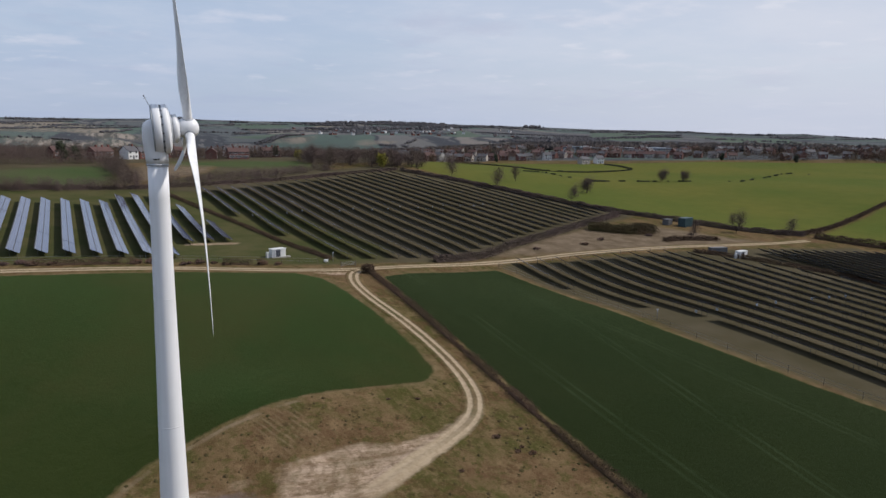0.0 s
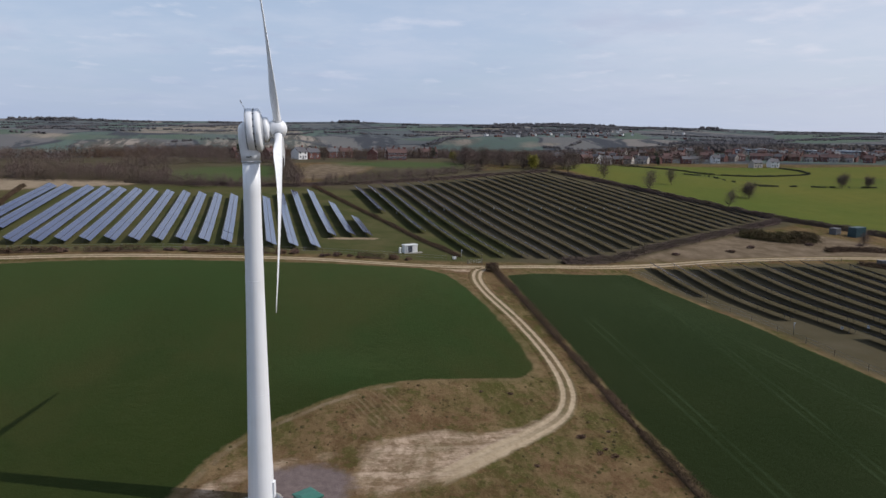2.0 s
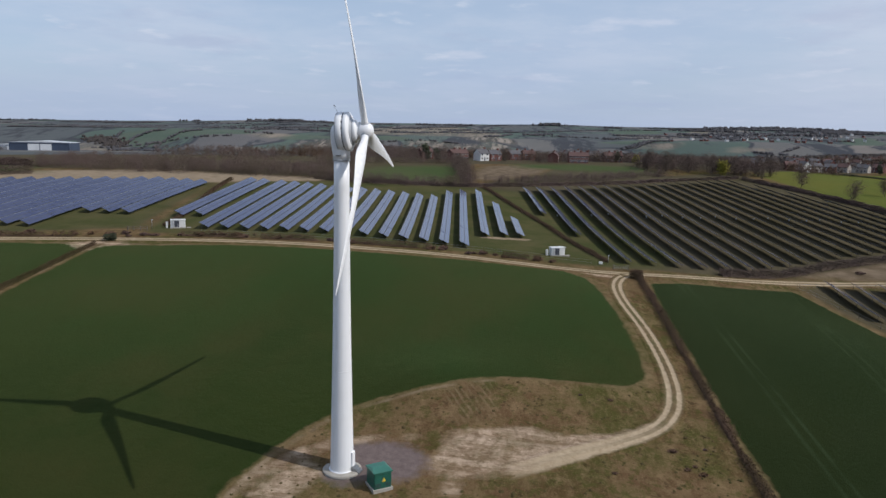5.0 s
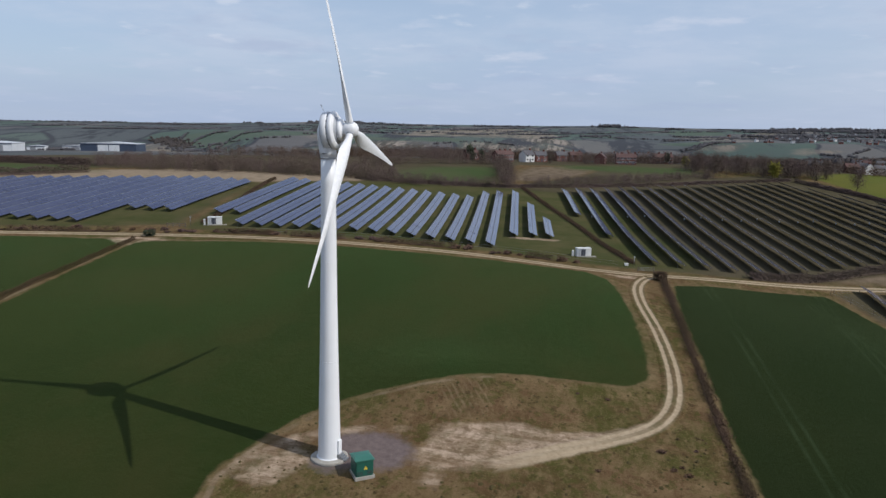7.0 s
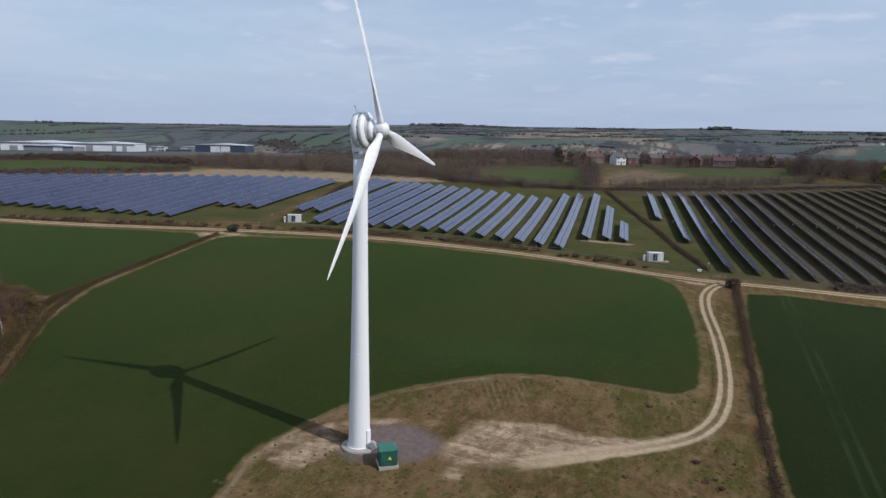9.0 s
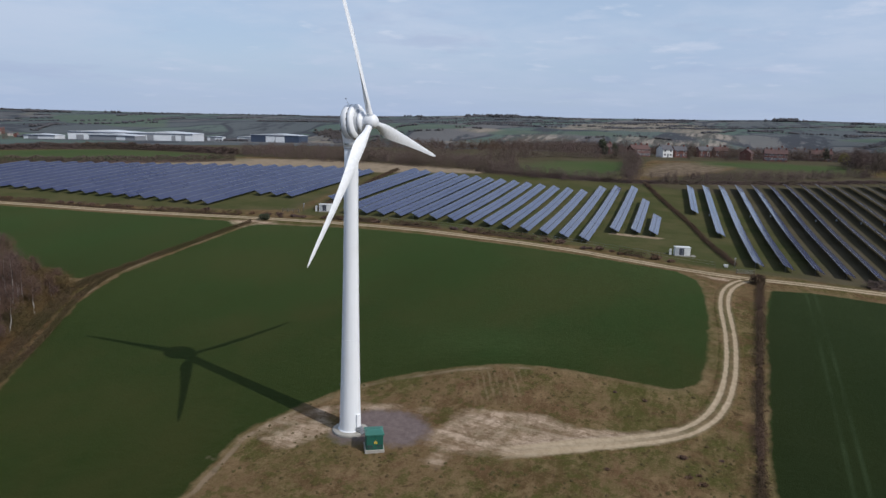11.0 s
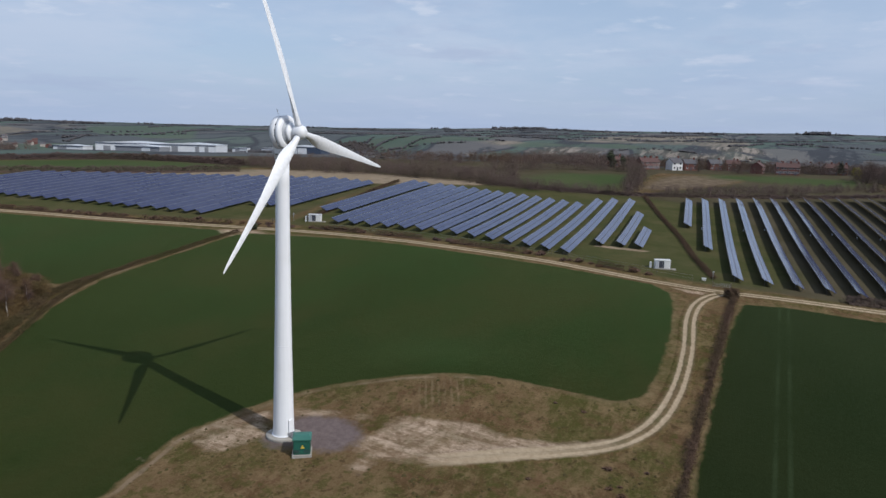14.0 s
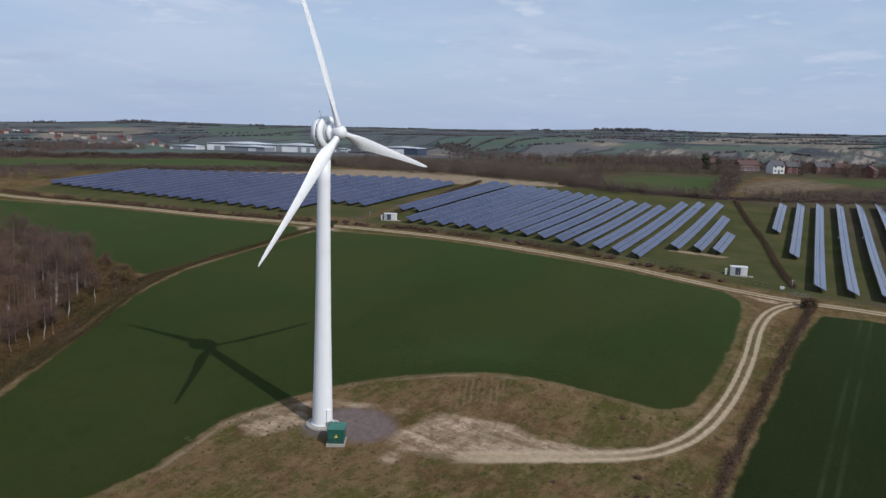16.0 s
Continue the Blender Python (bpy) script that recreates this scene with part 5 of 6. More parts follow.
hedge("hedge", ((-290, 150), (-250, 198), (-222, 219), (-195, 241), (-172, 266)), 4.0, 3.4, TWIG_FAR, "dark field hedge behind the west array", 14, 40, .8)
hedge("hedge", ((-345, 190), (-308, 239), (-270, 276), (-237, 284), (-188, 288)), 4.0, 3.4, TWIG_FAR, "tall dark field hedge before the warehouses", 15, 50, 1.0)
hedge("hedge", ((-64, 302), (-22, 304), (10, 312), (68, 346), (108, 378), (148, 404)), 3.0, 1.6, TWIG_FAR, "low hedge along the top of the arrays", 16, 40, .7)
hedge("hedge", ((267, 371), (289, 375), (318, 372), (349, 367)), 1.6, 0.9, LEAF, "short dark remnant of a field hedge", 17, 30, .6, .50)
hedge("hedge", ((365, 358), (374, 356), (397, 366), (414, 373), (442, 387), (463, 394), (470, 382)), 1.6, 1.0, LEAF, "broken dark remnant of a field hedge", 20, 30, .6, .60)
hedge("hedge", ((254, 435), (268, 429), (262, 395), (268, 378), (276, 372)), 1.6, 0.9, LEAF, "short dark remnant of a field hedge", 18, 30, .6, .5)
hedge("hedge", ((250, 524), (283, 495), (288, 470), (318, 462), (358, 467), (381, 478), (392, 508), (394, 531)), 1.7, 1.1, LEAF, "dark curving hedge on a green rise", 19, 34, .7, .36)


# ---- belts and woods of bare trees ----
def lumps(rng, c, g, rad, h, n=7):
    """Uneven tree-top lumps, one for each place c on ground height g."""
    k = len(c)
    ang = np.linspace(0, 2 * np.pi, n, endpoint=False)[None] + rng.uniform(0, 1, (k, 1))
    levels = ((.55, -.06), (1.0, .34), (.86, .66), (.44, .93))
    rings = []
    for f, z in levels:
        w = f * rng.uniform(.62, 1.3, (k, n)) * rad[:, None]
        zz = g[:, None] + h[:, None] * (z + rng.uniform(-.10, .10, (k, n)) * (z > 0))
        rings.append(np.stack([c[:, :1] + np.cos(ang) * w, c[:, 1:] + np.sin(ang) * w, zz], -1))
    v = np.concatenate([np.concatenate(rings, 1), np.column_stack([c, g + h * rng.uniform(.92, 1.1, k)])[:, None]], 1)
    per = n * len(levels) + 1
    q = [(r * n + i, r * n + (i + 1) % n, (r + 1) * n + (i + 1) % n, (r + 1) * n + i) for r in range(len(levels) - 1) for i in range(n)]
    top = (len(levels) - 1) * n
    q += [(top + i, top + (i + 1) % n, top + (i + 2) % n, per - 1) for i in range(0, n - 1, 2)] + [(top + n - 1, top, top + 1, per - 1)]
    return v.reshape(-1, 3), ((np.arange(k) * per)[:, None, None] + np.array(q)[None]).reshape(-1, 4)


def far_wood(points, half, tall, spacing, label, seed, material=None):
    """A distant wood or line of trees along a line, as one mass of uneven tree-tops."""
    rng = np.random.default_rng(seed)
    p = np.array(points, float)
    leg = np.concatenate([[0], np.cumsum(np.hypot(*np.diff(p, axis=0).T))])
    count = max(6, int(leg[-1] * max(1.0, 2 * half / spacing) / spacing))
    t = rng.uniform(0, leg[-1], count)
    c = np.column_stack([np.interp(t, leg, p[:, 0]), np.interp(t, leg, p[:, 1])]) + rng.normal(0, half * .55, (count, 2))
    h = tall * rng.uniform(.55, 1.2, count)
    v, q = lumps(rng, c, height(c[:, 0], c[:, 1]), np.maximum(1.2 + np.hypot(c[:, 0], c[:, 1]) * .0011, h * .46) * rng.uniform(.6, 1.4, count), h, 6)
    return tagged(mesh_np("far_wood", v, q, material or HAZED_TREE), label, "woodland", "woods", "stuff")


def wood(name, points, half, tall, spacing, material, label, seed, size=1.0, per=150, width=0.15):
    """Many bare trees in a belt along a line, as one mass of trunks and fine twigs."""
    rng = np.random.default_rng(seed)
    line = curve_through(points, 2.0)
    d = np.gradient(line, axis=0)
    d /= np.linalg.norm(d, axis=1)[:, None]
    side = np.stack([d[:, 1], -d[:, 0]], -1)
    count = int(len(line) * 2 * 2 * half / spacing ** 2) + 3
    k = rng.integers(0, len(line), count)
    c = line[k] + side[k] * rng.uniform(-half, half, count)[:, None] + rng.uniform(-1, 1, (count, 2))
    h = tall * rng.uniform(.7, 1.15, count)
    rad = h * rng.uniform(.24, .40, count)
    g = height(c[:, 0], c[:, 1])
    j = np.repeat(np.arange(count), per)
    u = rng.normal(0, .62, (len(j), 2))
    dome = np.clip(1.08 - .34 * (u ** 2).sum(1), .25, 1.1)
    p = np.column_stack([c[j] + u * rad[j][:, None], g[j] + h[j] * dome * rng.uniform(.03, 1, len(j)) ** .72])
    v, q = sprays(rng, p, size * (.30 + .026 * tall), width, .85)
    tv, tq = [], []
    for i in range(count):
        limb(tv, tq, (c[i, 0], c[i, 1], g[i] - .4), (c[i, 0] + rng.normal(0, .3), c[i, 1] + rng.normal(0, .3), g[i] + h[i] * .75), .06 + h[i] * .007, .03, 3)
    ob = mesh_np(name, np.vstack([v, np.vstack(tv)]), np.vstack([q, np.vstack(tq) + len(v)]), material)
    return tagged(ob, label, "woodland", "woods", "stuff")


MID_WOODS = ((38, 496), (88, 508), (120, 520), (-150, 400), (-120, 440), (-80, 470), (-60, 510), (-20, 500), (10, 520), (60, 600), (130, 600), 
             (170, 600), (10, 580), (120, 640), (220, 650), (150, 470), (200, 500), (0, 640), (60, 660), (-100, 560), (-40, 560))
WB = "belt of leafless brown woodland"
wood("woodland_belt", ((-186, 298), (-160, 294), (-132, 301), (-98, 310), (-66, 312), (-52, 307)), 11, 5.8, 2.5, TWIG_FAR, WB + " behind the arrays", 31, 1.0, 190)
wood("woodland_belt", ((-190, 318), (-150, 326), (-110, 336), (-76, 334)), 12, 5.0, 3.2, TWIG_FAR, WB + " behind the arrays", 35, 1.0)
wood("woodland_belt", ((-60, 300), (-40, 300), (-22, 303), (-2, 308)), 5, 4.4, 2.2, TWIG_FAR, WB + " behind the arrays", 32, .9, 190)
wood("woodland_belt", ((3, 306), (2, 330), (-3, 360), (-8, 400)), 3.5, 7.0, 2.4, TWIG_FAR, "double line of leafless trees along a lane", 33, 1.0)
wood("woodland_belt", ((-75, 350), (-62, 392), (-34, 412), (-10, 420)), 8, 7, 3.4, TWIG_FAR, WB + " round a green field", 34, 1.2)
wood("woodland_belt", ((14, 324), (40, 342), (70, 368), (95, 392), (112, 402)), 6, 4.0, 2.7, TWIG_FAR, "scrubby leafless thicket on a slope", 36, 1.0)
wood("woodland_belt", ((100, 440), (126, 438), (148, 430), (166, 426)), 10, 9.5, 3.4, TWIG_FAR, "copse of leafless trees on a rise", 37, 1.0, 240)
wood("woodland_belt", ((30, 455), (80, 500), (140, 530), (200, 560)), 14, 5.5, 5.0, TWIG_FAR, "leafless trees among houses", 38, 1.0)
wood("woodland_belt", ((-30, 470), (-80, 500), (-150, 540)), 24, 8, 5.0, TWIG_FAR, "leafless trees among houses", 39, 1.3)
wood("woodland_belt", ((215, 560), (300, 600), (400, 620), (520, 580), (600, 480)), 22, 8, 9.0, TWIG_FAR, "leafless trees among village houses", 40, 1.6)
wood("woodland_belt", ((280, 640), (420, 690), (560, 640), (680, 520), (720, 400)), 30, 9, 12.0, TWIG_FAR, "leafless trees among village houses", 41, 1.8, 80)
wood("woodland_belt", ((-420, 330), (-380, 250), (-330, 170), (-300, 130)), 12, 6, 5.0, TWIG_FAR, "scrubby leafless trees west of the arrays", 42, 1.2)
wood("woodland_belt", ((-245, 175), (-262, 150), (-280, 130)), 9, 5, 3.4, TWIG_FAR, "scrubby leafless trees west of the arrays", 43, 1.0)
wood("woodland_belt", ((100, 520), (180, 520), (240, 545)), 16, 7, 5.0, TWIG_FAR, "leafless trees among houses", 45, 1.3)
# leafless woods among the houses and on the rough slope beyond
rng_mid = np.random.default_rng(41)
for k, (x, y) in enumerate(MID_WOODS):
    ln, a = rng_mid.uniform(22, 48), rng_mid.uniform(-.5, .5)
    wood("woodland_patch", ((x - ln * math.cos(a), y - ln * math.sin(a)), (x + rng_mid.normal(0, 6), y + rng_mid.normal(0, 6)), (x + ln * math.cos(a), y + ln * math.sin(a))), rng_mid.uniform(10, 18), rng_mid.uniform(5.5, 8.5), 5.0, TWIG_FAR if k % 4 else TWIG_HEDGE, "patch of leafless woodland beyond the arrays", 500 + k, 1.5, 90, .2)
# hedgerow trees and woods on the far hills
FW, SW = "distant leafless wood on a hillside", "distant trees along the skyline"
rng_far = np.random.default_rng(77)
for k in range(150):
    az, r = radians(rng_far.uniform(-70, 60)), 1150 * (3600 / 1150) ** rng_far.uniform(0, 1)
    x, y = 30 + r * math.sin(az), r * math.cos(az)
    ln, a = r * rng_far.uniform(.02, .09), rng_far.choice((rng_far.uniform(-.25, .25), rng_far.uniform(.9, 1.4))) - az
    dx, dy = ln * math.cos(a), ln * math.sin(a)
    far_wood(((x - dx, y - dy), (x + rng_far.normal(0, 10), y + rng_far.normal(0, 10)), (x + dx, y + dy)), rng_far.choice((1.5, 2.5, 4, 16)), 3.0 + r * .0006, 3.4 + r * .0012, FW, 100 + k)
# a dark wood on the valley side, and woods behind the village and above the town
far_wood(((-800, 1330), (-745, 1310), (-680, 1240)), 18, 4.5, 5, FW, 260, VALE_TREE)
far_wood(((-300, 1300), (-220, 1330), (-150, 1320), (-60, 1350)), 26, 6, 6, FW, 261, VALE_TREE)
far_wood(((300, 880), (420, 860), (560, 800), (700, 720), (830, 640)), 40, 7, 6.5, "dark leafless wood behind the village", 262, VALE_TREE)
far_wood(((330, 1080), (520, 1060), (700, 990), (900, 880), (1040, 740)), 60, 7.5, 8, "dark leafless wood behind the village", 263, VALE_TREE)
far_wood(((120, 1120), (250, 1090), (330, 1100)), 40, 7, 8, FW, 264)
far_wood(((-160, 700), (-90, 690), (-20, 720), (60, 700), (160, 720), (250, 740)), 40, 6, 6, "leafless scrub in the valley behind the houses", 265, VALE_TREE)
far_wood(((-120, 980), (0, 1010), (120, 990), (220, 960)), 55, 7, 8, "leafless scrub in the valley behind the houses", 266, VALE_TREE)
far_wood(((-640, 420), (-520, 330), (-470, 270)), 26, 5, 5, "leafless scrub west of the arrays", 267, VALE_TREE)
for k in range(44):
    a, r = radians(rng_far.uniform(19, 57)), rng_far.uniform(735, 900)
    x, y = 30 + r * math.sin(a), r * math.cos(a)
    wood("village_trees", ((x - 14, y + 9), (x, y), (x + 14, y - 9)), 5, rng_far.uniform(5, 10), 5.0, TWIG_HEDGE, "leafless trees among village houses", 600 + k, 1.6, 80, .3)
for k in range(15):
    a, r = radians(12.5 + 13 * rng_far.random()), rng_far.uniform(2200, 3500)
    x, y = 30 + r * math.sin(a), r * math.cos(a)
    far_wood(((x - 90, y + 20), (x + 90, y - 20)), 26, 8, 10, "distant trees among houses on a hillside", 270 + k)
# trees along the far skyline
for k in range(46):
    az = radians(-68 + 126 * (k + rng_far.uniform(0, .8)) / 46)
    r = rng_far.uniform(3450, 3720)
    half_az = radians(rng_far.uniform(.3, 1.8))
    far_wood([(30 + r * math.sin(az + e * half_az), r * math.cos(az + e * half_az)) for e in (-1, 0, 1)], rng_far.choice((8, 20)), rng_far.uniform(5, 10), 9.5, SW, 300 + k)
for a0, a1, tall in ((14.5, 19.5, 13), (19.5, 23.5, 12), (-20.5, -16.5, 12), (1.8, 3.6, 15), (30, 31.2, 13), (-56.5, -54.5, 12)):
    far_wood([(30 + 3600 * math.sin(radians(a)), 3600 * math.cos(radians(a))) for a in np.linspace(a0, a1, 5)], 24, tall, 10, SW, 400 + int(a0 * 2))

# ---- near wood of birches on the west side ----
WOOD_EDGE = ((-47, 50), (-53, 59), (-64, 75), (-76.5, 95), (-84, 99), (-91, 100), (-104, 101), (-135, 92), (-150, 40), (-70, 10), (-38, 30))
trees = [make_tree(200 + i, t, s * .85, BIRCH, TWIG, 3000, .46, .44, "slender leafless birch with reddish brown twigs", "birch_tree", .85, .045, .012, 1.35)
         for i, (t, s) in enumerate(((10.5, 2.4), (9.0, 2.2), (11.5, 2.6), (7.5, 2.2), (5.0, 2.0)))]
rng_w = np.random.default_rng(5)
spots = []
while len(spots) < 330:
    x, y = rng_w.uniform(-140, -36), rng_w.uniform(15, 101)
    inside = float(signed(WOOD_EDGE, np.array([x]), np.array([y]))[0])
    if inside > 1.3 and all((x - a) ** 2 + (y - b) ** 2 > 5.5 for a, b, _ in spots):
        spots.append((x, y, inside))
used = set()
for x, y, inside in spots:
    i = (4 if inside < 2.0 else 3 if inside < 4.0 else int(rng_w.integers(0, 3)))
    m = on_ground(x, y, rng_w.uniform(0, 360)) @ Matrix.Scale(rng_w.uniform(.8, 1.15) * (.66 if y > 85 and x > -98 else 1), 4)
    tagged(trees[i], group="trees of the near wood")
    if i not in used:
        used.add(i)
        trees[i].matrix_basis = m
    else:
        t2 = copy_thing(trees[i], m)
        t2.matrix_basis = m
hedge("undergrowth", ((-40, 38), (-48, 52), (-54, 60.5), (-65, 77), (-77.5, 94.5), (-92, 97.5), (-106, 99)), 3.0, 1.2, SCRUB, "olive brown bramble scrub along the wood's edge", 21, 130, .36)
hedge("undergrowth", ((-43, 36), (-51, 50), (-57, 58), (-68, 75), (-80, 91), (-93, 94), (-106, 95)), 5.5, 2.1, BRACKEN, "rusty brown bramble bank along the wood's edge", 23, 150, .38)
hedge("undergrowth", ((-77, 94), (-78.7, 102), (-79.3, 109)), 2.2, 1.1, SCRUB, "olive brown bramble scrub at the wood's tip", 24, 130, .36)
hedge("undergrowth", ((-56, 46), (-66, 60), (-78, 78), (-88, 88), (-104, 90)), 9, 2.0, TWIG, "brown undergrowth inside the wood", 22, 220, .5)
hedge("undergrowth", ((-70, 40), (-80, 56), (-92, 72), (-112, 82)), 12, 2.0, TWIG, "brown undergrowth inside the wood", 25, 220, .6)

hedge("undergrowth", ((-78, 92), (-83, 96), (-93, 96)), 6.0, 3.4, BRACKEN, "rusty brown thicket at the wood's tip", 26, 240, .5)
hedge("undergrowth", ((-50, 46), (-58, 58), (-69, 75), (-79, 90)), 4.0, 3.2, BRACKEN, "rusty brown thicket behind the wood's edge", 27, 130, .5, .42)

# ---- single trees and bushes ----
big = make_tree(301, 6.2, 4.4, BARK, TWIG_FAR, 4200, .6, .12, "rounded brown hedgerow tree in a meadow", "round_tree", .6, .12)
big.matrix_basis = on_ground(226, 320)
copy_thing(big, on_ground(322, 372, 40))
copy_thing(big, on_ground(338, 370, 110) @ Matrix.Scale(.85, 4))
bare = make_tree(302, 7.5, 3.2, BARK, TWIG_FAR, 2600, .6, .2, "leafless brown hedgerow tree beside a meadow", "bare_tree", .7, .07)
bare.matrix_basis = on_ground(206, 362)
for x, y, a in ((197, 209, 20), (251, 212, 60), (228, 218, 100), (176, 330, 150), (170, 372, 200), (240, 232, 15), (196, 290, 77), (160, 400, 31)):
    copy_thing(bare, on_ground(x, y, a) @ Matrix.Scale(.6 + .004 * a, 4))
stout = make_tree(305, 10.0, 4.6, BARK, TWIG_FAR, 5200, .55, .10, "broad leafless brown tree in a copse", "copse_tree", .6, .10, .02, 1.25)
stout.matrix_basis = on_ground(104, 434)
for k, (x, y) in enumerate(((112, 422), (119, 438), (126, 424), (132, 434), (138, 418), (145, 430), (151, 420), (158, 428), (164, 420), (108, 446), (172, 422), (2, 336), (-1, 352), (-3, 372), (-7, 392), (40, 452), (18, 446), (-24, 440))):
    copy_thing(stout, on_ground(x, y, 47 * k) @ Matrix.Scale((1.0, .82, .92, .7)[k % 4] * (.72 if k > 10 else 1), 4))
gold = make_tree(303, 7.0, 3.0, BARK, BLOSSOM, 1500, .8, .2, "tree in bright yellow spring leaf", "yellow_tree", .6, .4)
gold.matrix_basis = on_ground(143, 414)
copy_thing(gold, on_ground(101, 452, 50) @ Matrix.Scale(.8, 4))
dark = make_tree(304, 9.0, 2.6, BARK, LEAF, 1800, .9, .1, "dark evergreen tree among bare trees", "evergreen_tree", .3, .4)
dark.matrix_basis = on_ground(-28, 428)
for x, y in ((96, 505), (340, 640), (470, 600), (520, 520), (-22, 430), (560, 470), (300, 560)):
    copy_thing(dark, on_ground(x, y, x) @ Matrix.Scale(.75, 4))
corner = bush_mesh("bush", 11, 1.9, 2.6, 900, TWIG_HEDGE, "brown leafless bush at the track junction", .5)
corner.matrix_world = on_ground(53.6, 167.5)
b2 = bush_mesh("bush", 12, 2.0, 2.2, 800, LEAF, "dark green bush at the field corner", .5)
b2.matrix_world = on_ground(-81, 166)
rng_b = np.random.default_rng(9)
small = bush_mesh("bush", 13, 0.6, 0.3, 200, TWIG, "small low reddish brown tussock on rough grass", .2)
small.matrix_world = on_ground(45.5, 78.5)
for x, y, s in ((47.2, 77.6, 1.2), (46.6, 79.4, .8), (44.4, 82.6, 1.3), (38, 95.5, .9), (33.5, 96, .7), (36, 76, .8), (49, 84, .7), (141, 200, 3), (120, 197, 2.5), (152, 206, 3), (178, 212, 3.2), (200, 214, 2.5)):
    c2 = small.copy()
    scene.collection.objects.link(c2)
    c2.matrix_world = on_ground(x, y, x * 7) @ Matrix.Scale(s, 4)

verge = curve_through(((-230, 140), (-168, 152.5), (-127, 160.5), (-92, 170), (-54, 177), (-18, 178.5), (10, 180), (34, 177.5)), 2.0)
for k in range(70):
    x, y = verge[int(rng_b.integers(0, len(verge)))] + rng_b.normal(0, .7, 2)
    c2 = small.copy()
    scene.collection.objects.link(c2)
    s = rng_b.uniform(1.2, 2.6)
    c2.matrix_world = on_ground(x, y, x * 7) @ Matrix.Diagonal((s * 1.3, s, s * 1.5, 1))

# dry tufts on the rough ground round the pad
rng_t = np.random.default_rng(15)
hub = rng_t.integers(0, 320, 6000)
px, py = (rng_t.uniform(-10, 56, 320)[hub] + rng_t.normal(0, 1.9, 6000), rng_t.uniform(44, 104, 320)[hub] + rng_t.normal(0, 1.9, 6000))
keep = (signed(CROP_MAIN, px, py) < -.4) & (signed(CROP_EAST, px, py) < -1.5) & (signed(PALE_A, px, py) < -.5) & (signed(PAD, px, py) < -.6) & (np.hypot(px - TX, py - TY) > 2.6)
line_t = curve_through(((15, 73.5), (25, 75.5), (37, 83.2), (43, 88), (46.5, 93.5), (48.3, 100), (49.1, 108)), 1.5)
near_t = np.min(np.hypot(px[:, None] - line_t[None, :, 0], py[:, None] - line_t[None, :, 1]), 1)
keep &= near_t > 2.0
px, py = px[keep], py[keep]
px, py = px[:1100], py[:1100]
ang = np.linspace(0, 2 * np.pi, 7, endpoint=False)
rad = rng_t.uniform(.07, .27, len(px)) * rng_t.uniform(.5, 1.25, len(px)) ** 1.5
rings_ = []
for f, hgt in ((1.0, -.05), (.8, .35), (.35, .62)):
    wob_ = rng_t.uniform(.7, 1.25, (len(px), 7))
    x_ = px[:, None] + np.cos(ang)[None] * rad[:, None] * f * wob_
    y_ = py[:, None] + np.sin(ang)[None] * rad[:, None] * f * wob_
    rings_.append(np.stack([x_, y_, height(px, py)[:, None] + rad[:, None] * hgt * wob_], -1))
v = np.stack(rings_, 1)
k = (np.arange(len(px)) * 21)[:, None]
q = np.concatenate([k + np.array([(r * 7 + i, r * 7 + (i + 1) % 7, r * 7 + 7 + (i + 1) % 7, r * 7 + 7 + i)]) for r in (0, 1) for i in range(7)] + [k + np.array([(14, 15, 16, 17)]), k + np.array([(17, 18, 20, 14)])], 0)
tagged(mesh_np("rough_grass", v.reshape(-1, 3), q, TUFT), "dry brown grass tussocks round the turbine pad", "grass", kind="stuff")


# ---- fences and gate ----
def fence(points, step, tall, label, rails=2):
    line = curve_through(points, step)
    x0, y0 = line[0]
    top = empty("fence", x0, y0, hz(x0, y0))
    tagged(top, label, "fence", "field fences")
    o = np.array(top.location)
    for x, y in line:
        p = new("fence_post", FP)
        p.parent = top
        p.location = (x - o[0], y - o[1], hz(x, y) - o[2] - .2)
        p.scale = (1, 1, tall + .2)
    z = height(line[:, 0], line[:, 1])
    for r in range(rails):
        h = tall * (.45 + .5 * r / max(1, rails - 1))
        a = np.stack([np.column_stack([line, z + h + e]) for e in (-.02, .02)], 1) - o
        k = np.arange(2 * len(line)).reshape(-1, 2)
        mesh_np("wire", a.reshape(-1, 3), np.stack([k[:-1, 0], k[1:, 0], k[1:, 1], k[:-1, 1]], -1), STEEL, top)
    return top


FP = bpy.data.meshes.new("fence_post")
bm = bmesh.new()
box(bm, -.04, .04, -.04, .04, 0, 1)
bm.to_mesh(FP)
bm.free()
FP.materials.append(TIMBER)
fence(((96, 178), (101, 165), (105.5, 144), (107.5, 112), (111, 92), (116, 72), (124, 45)), 6.5, 1.4, "weathered timber post fence along a crop field")
fence(((97, 179), (112, 183), (140, 187), (172, 189)), 6.0, 1.3, "weathered timber post fence along the farm road")
fence(((-62, 178), (-18, 181), (20, 182.5), (44, 179)), 4.5, 1.3, "weathered timber post fence beside the array")

gate = empty("field_gate", 51, 175.5, hz(51, 175.5), 8)
tagged(gate, "grey metal field gate at the road junction", "gate")
for x in (-2.0, 2.0):
    bm = bmesh.new()
    box(bm, x - .09, x + .09, -.09, .09, -.3, 1.4)
    part("gate_post", bm, TIMBER, gate)
for z in (.3, .55, .8, 1.1):
    bm = bmesh.new()
    box(bm, -1.9, 1.9, -.025, .025, z, z + .05)
    part("gate_bar", bm, STEEL, gate)


rails = empty("timber_rails", -80.5, 178.6, hz(-80.5, 178.6), 14)
tagged(rails, "low weathered timber post-and-rail barrier at a ditch", "fence")
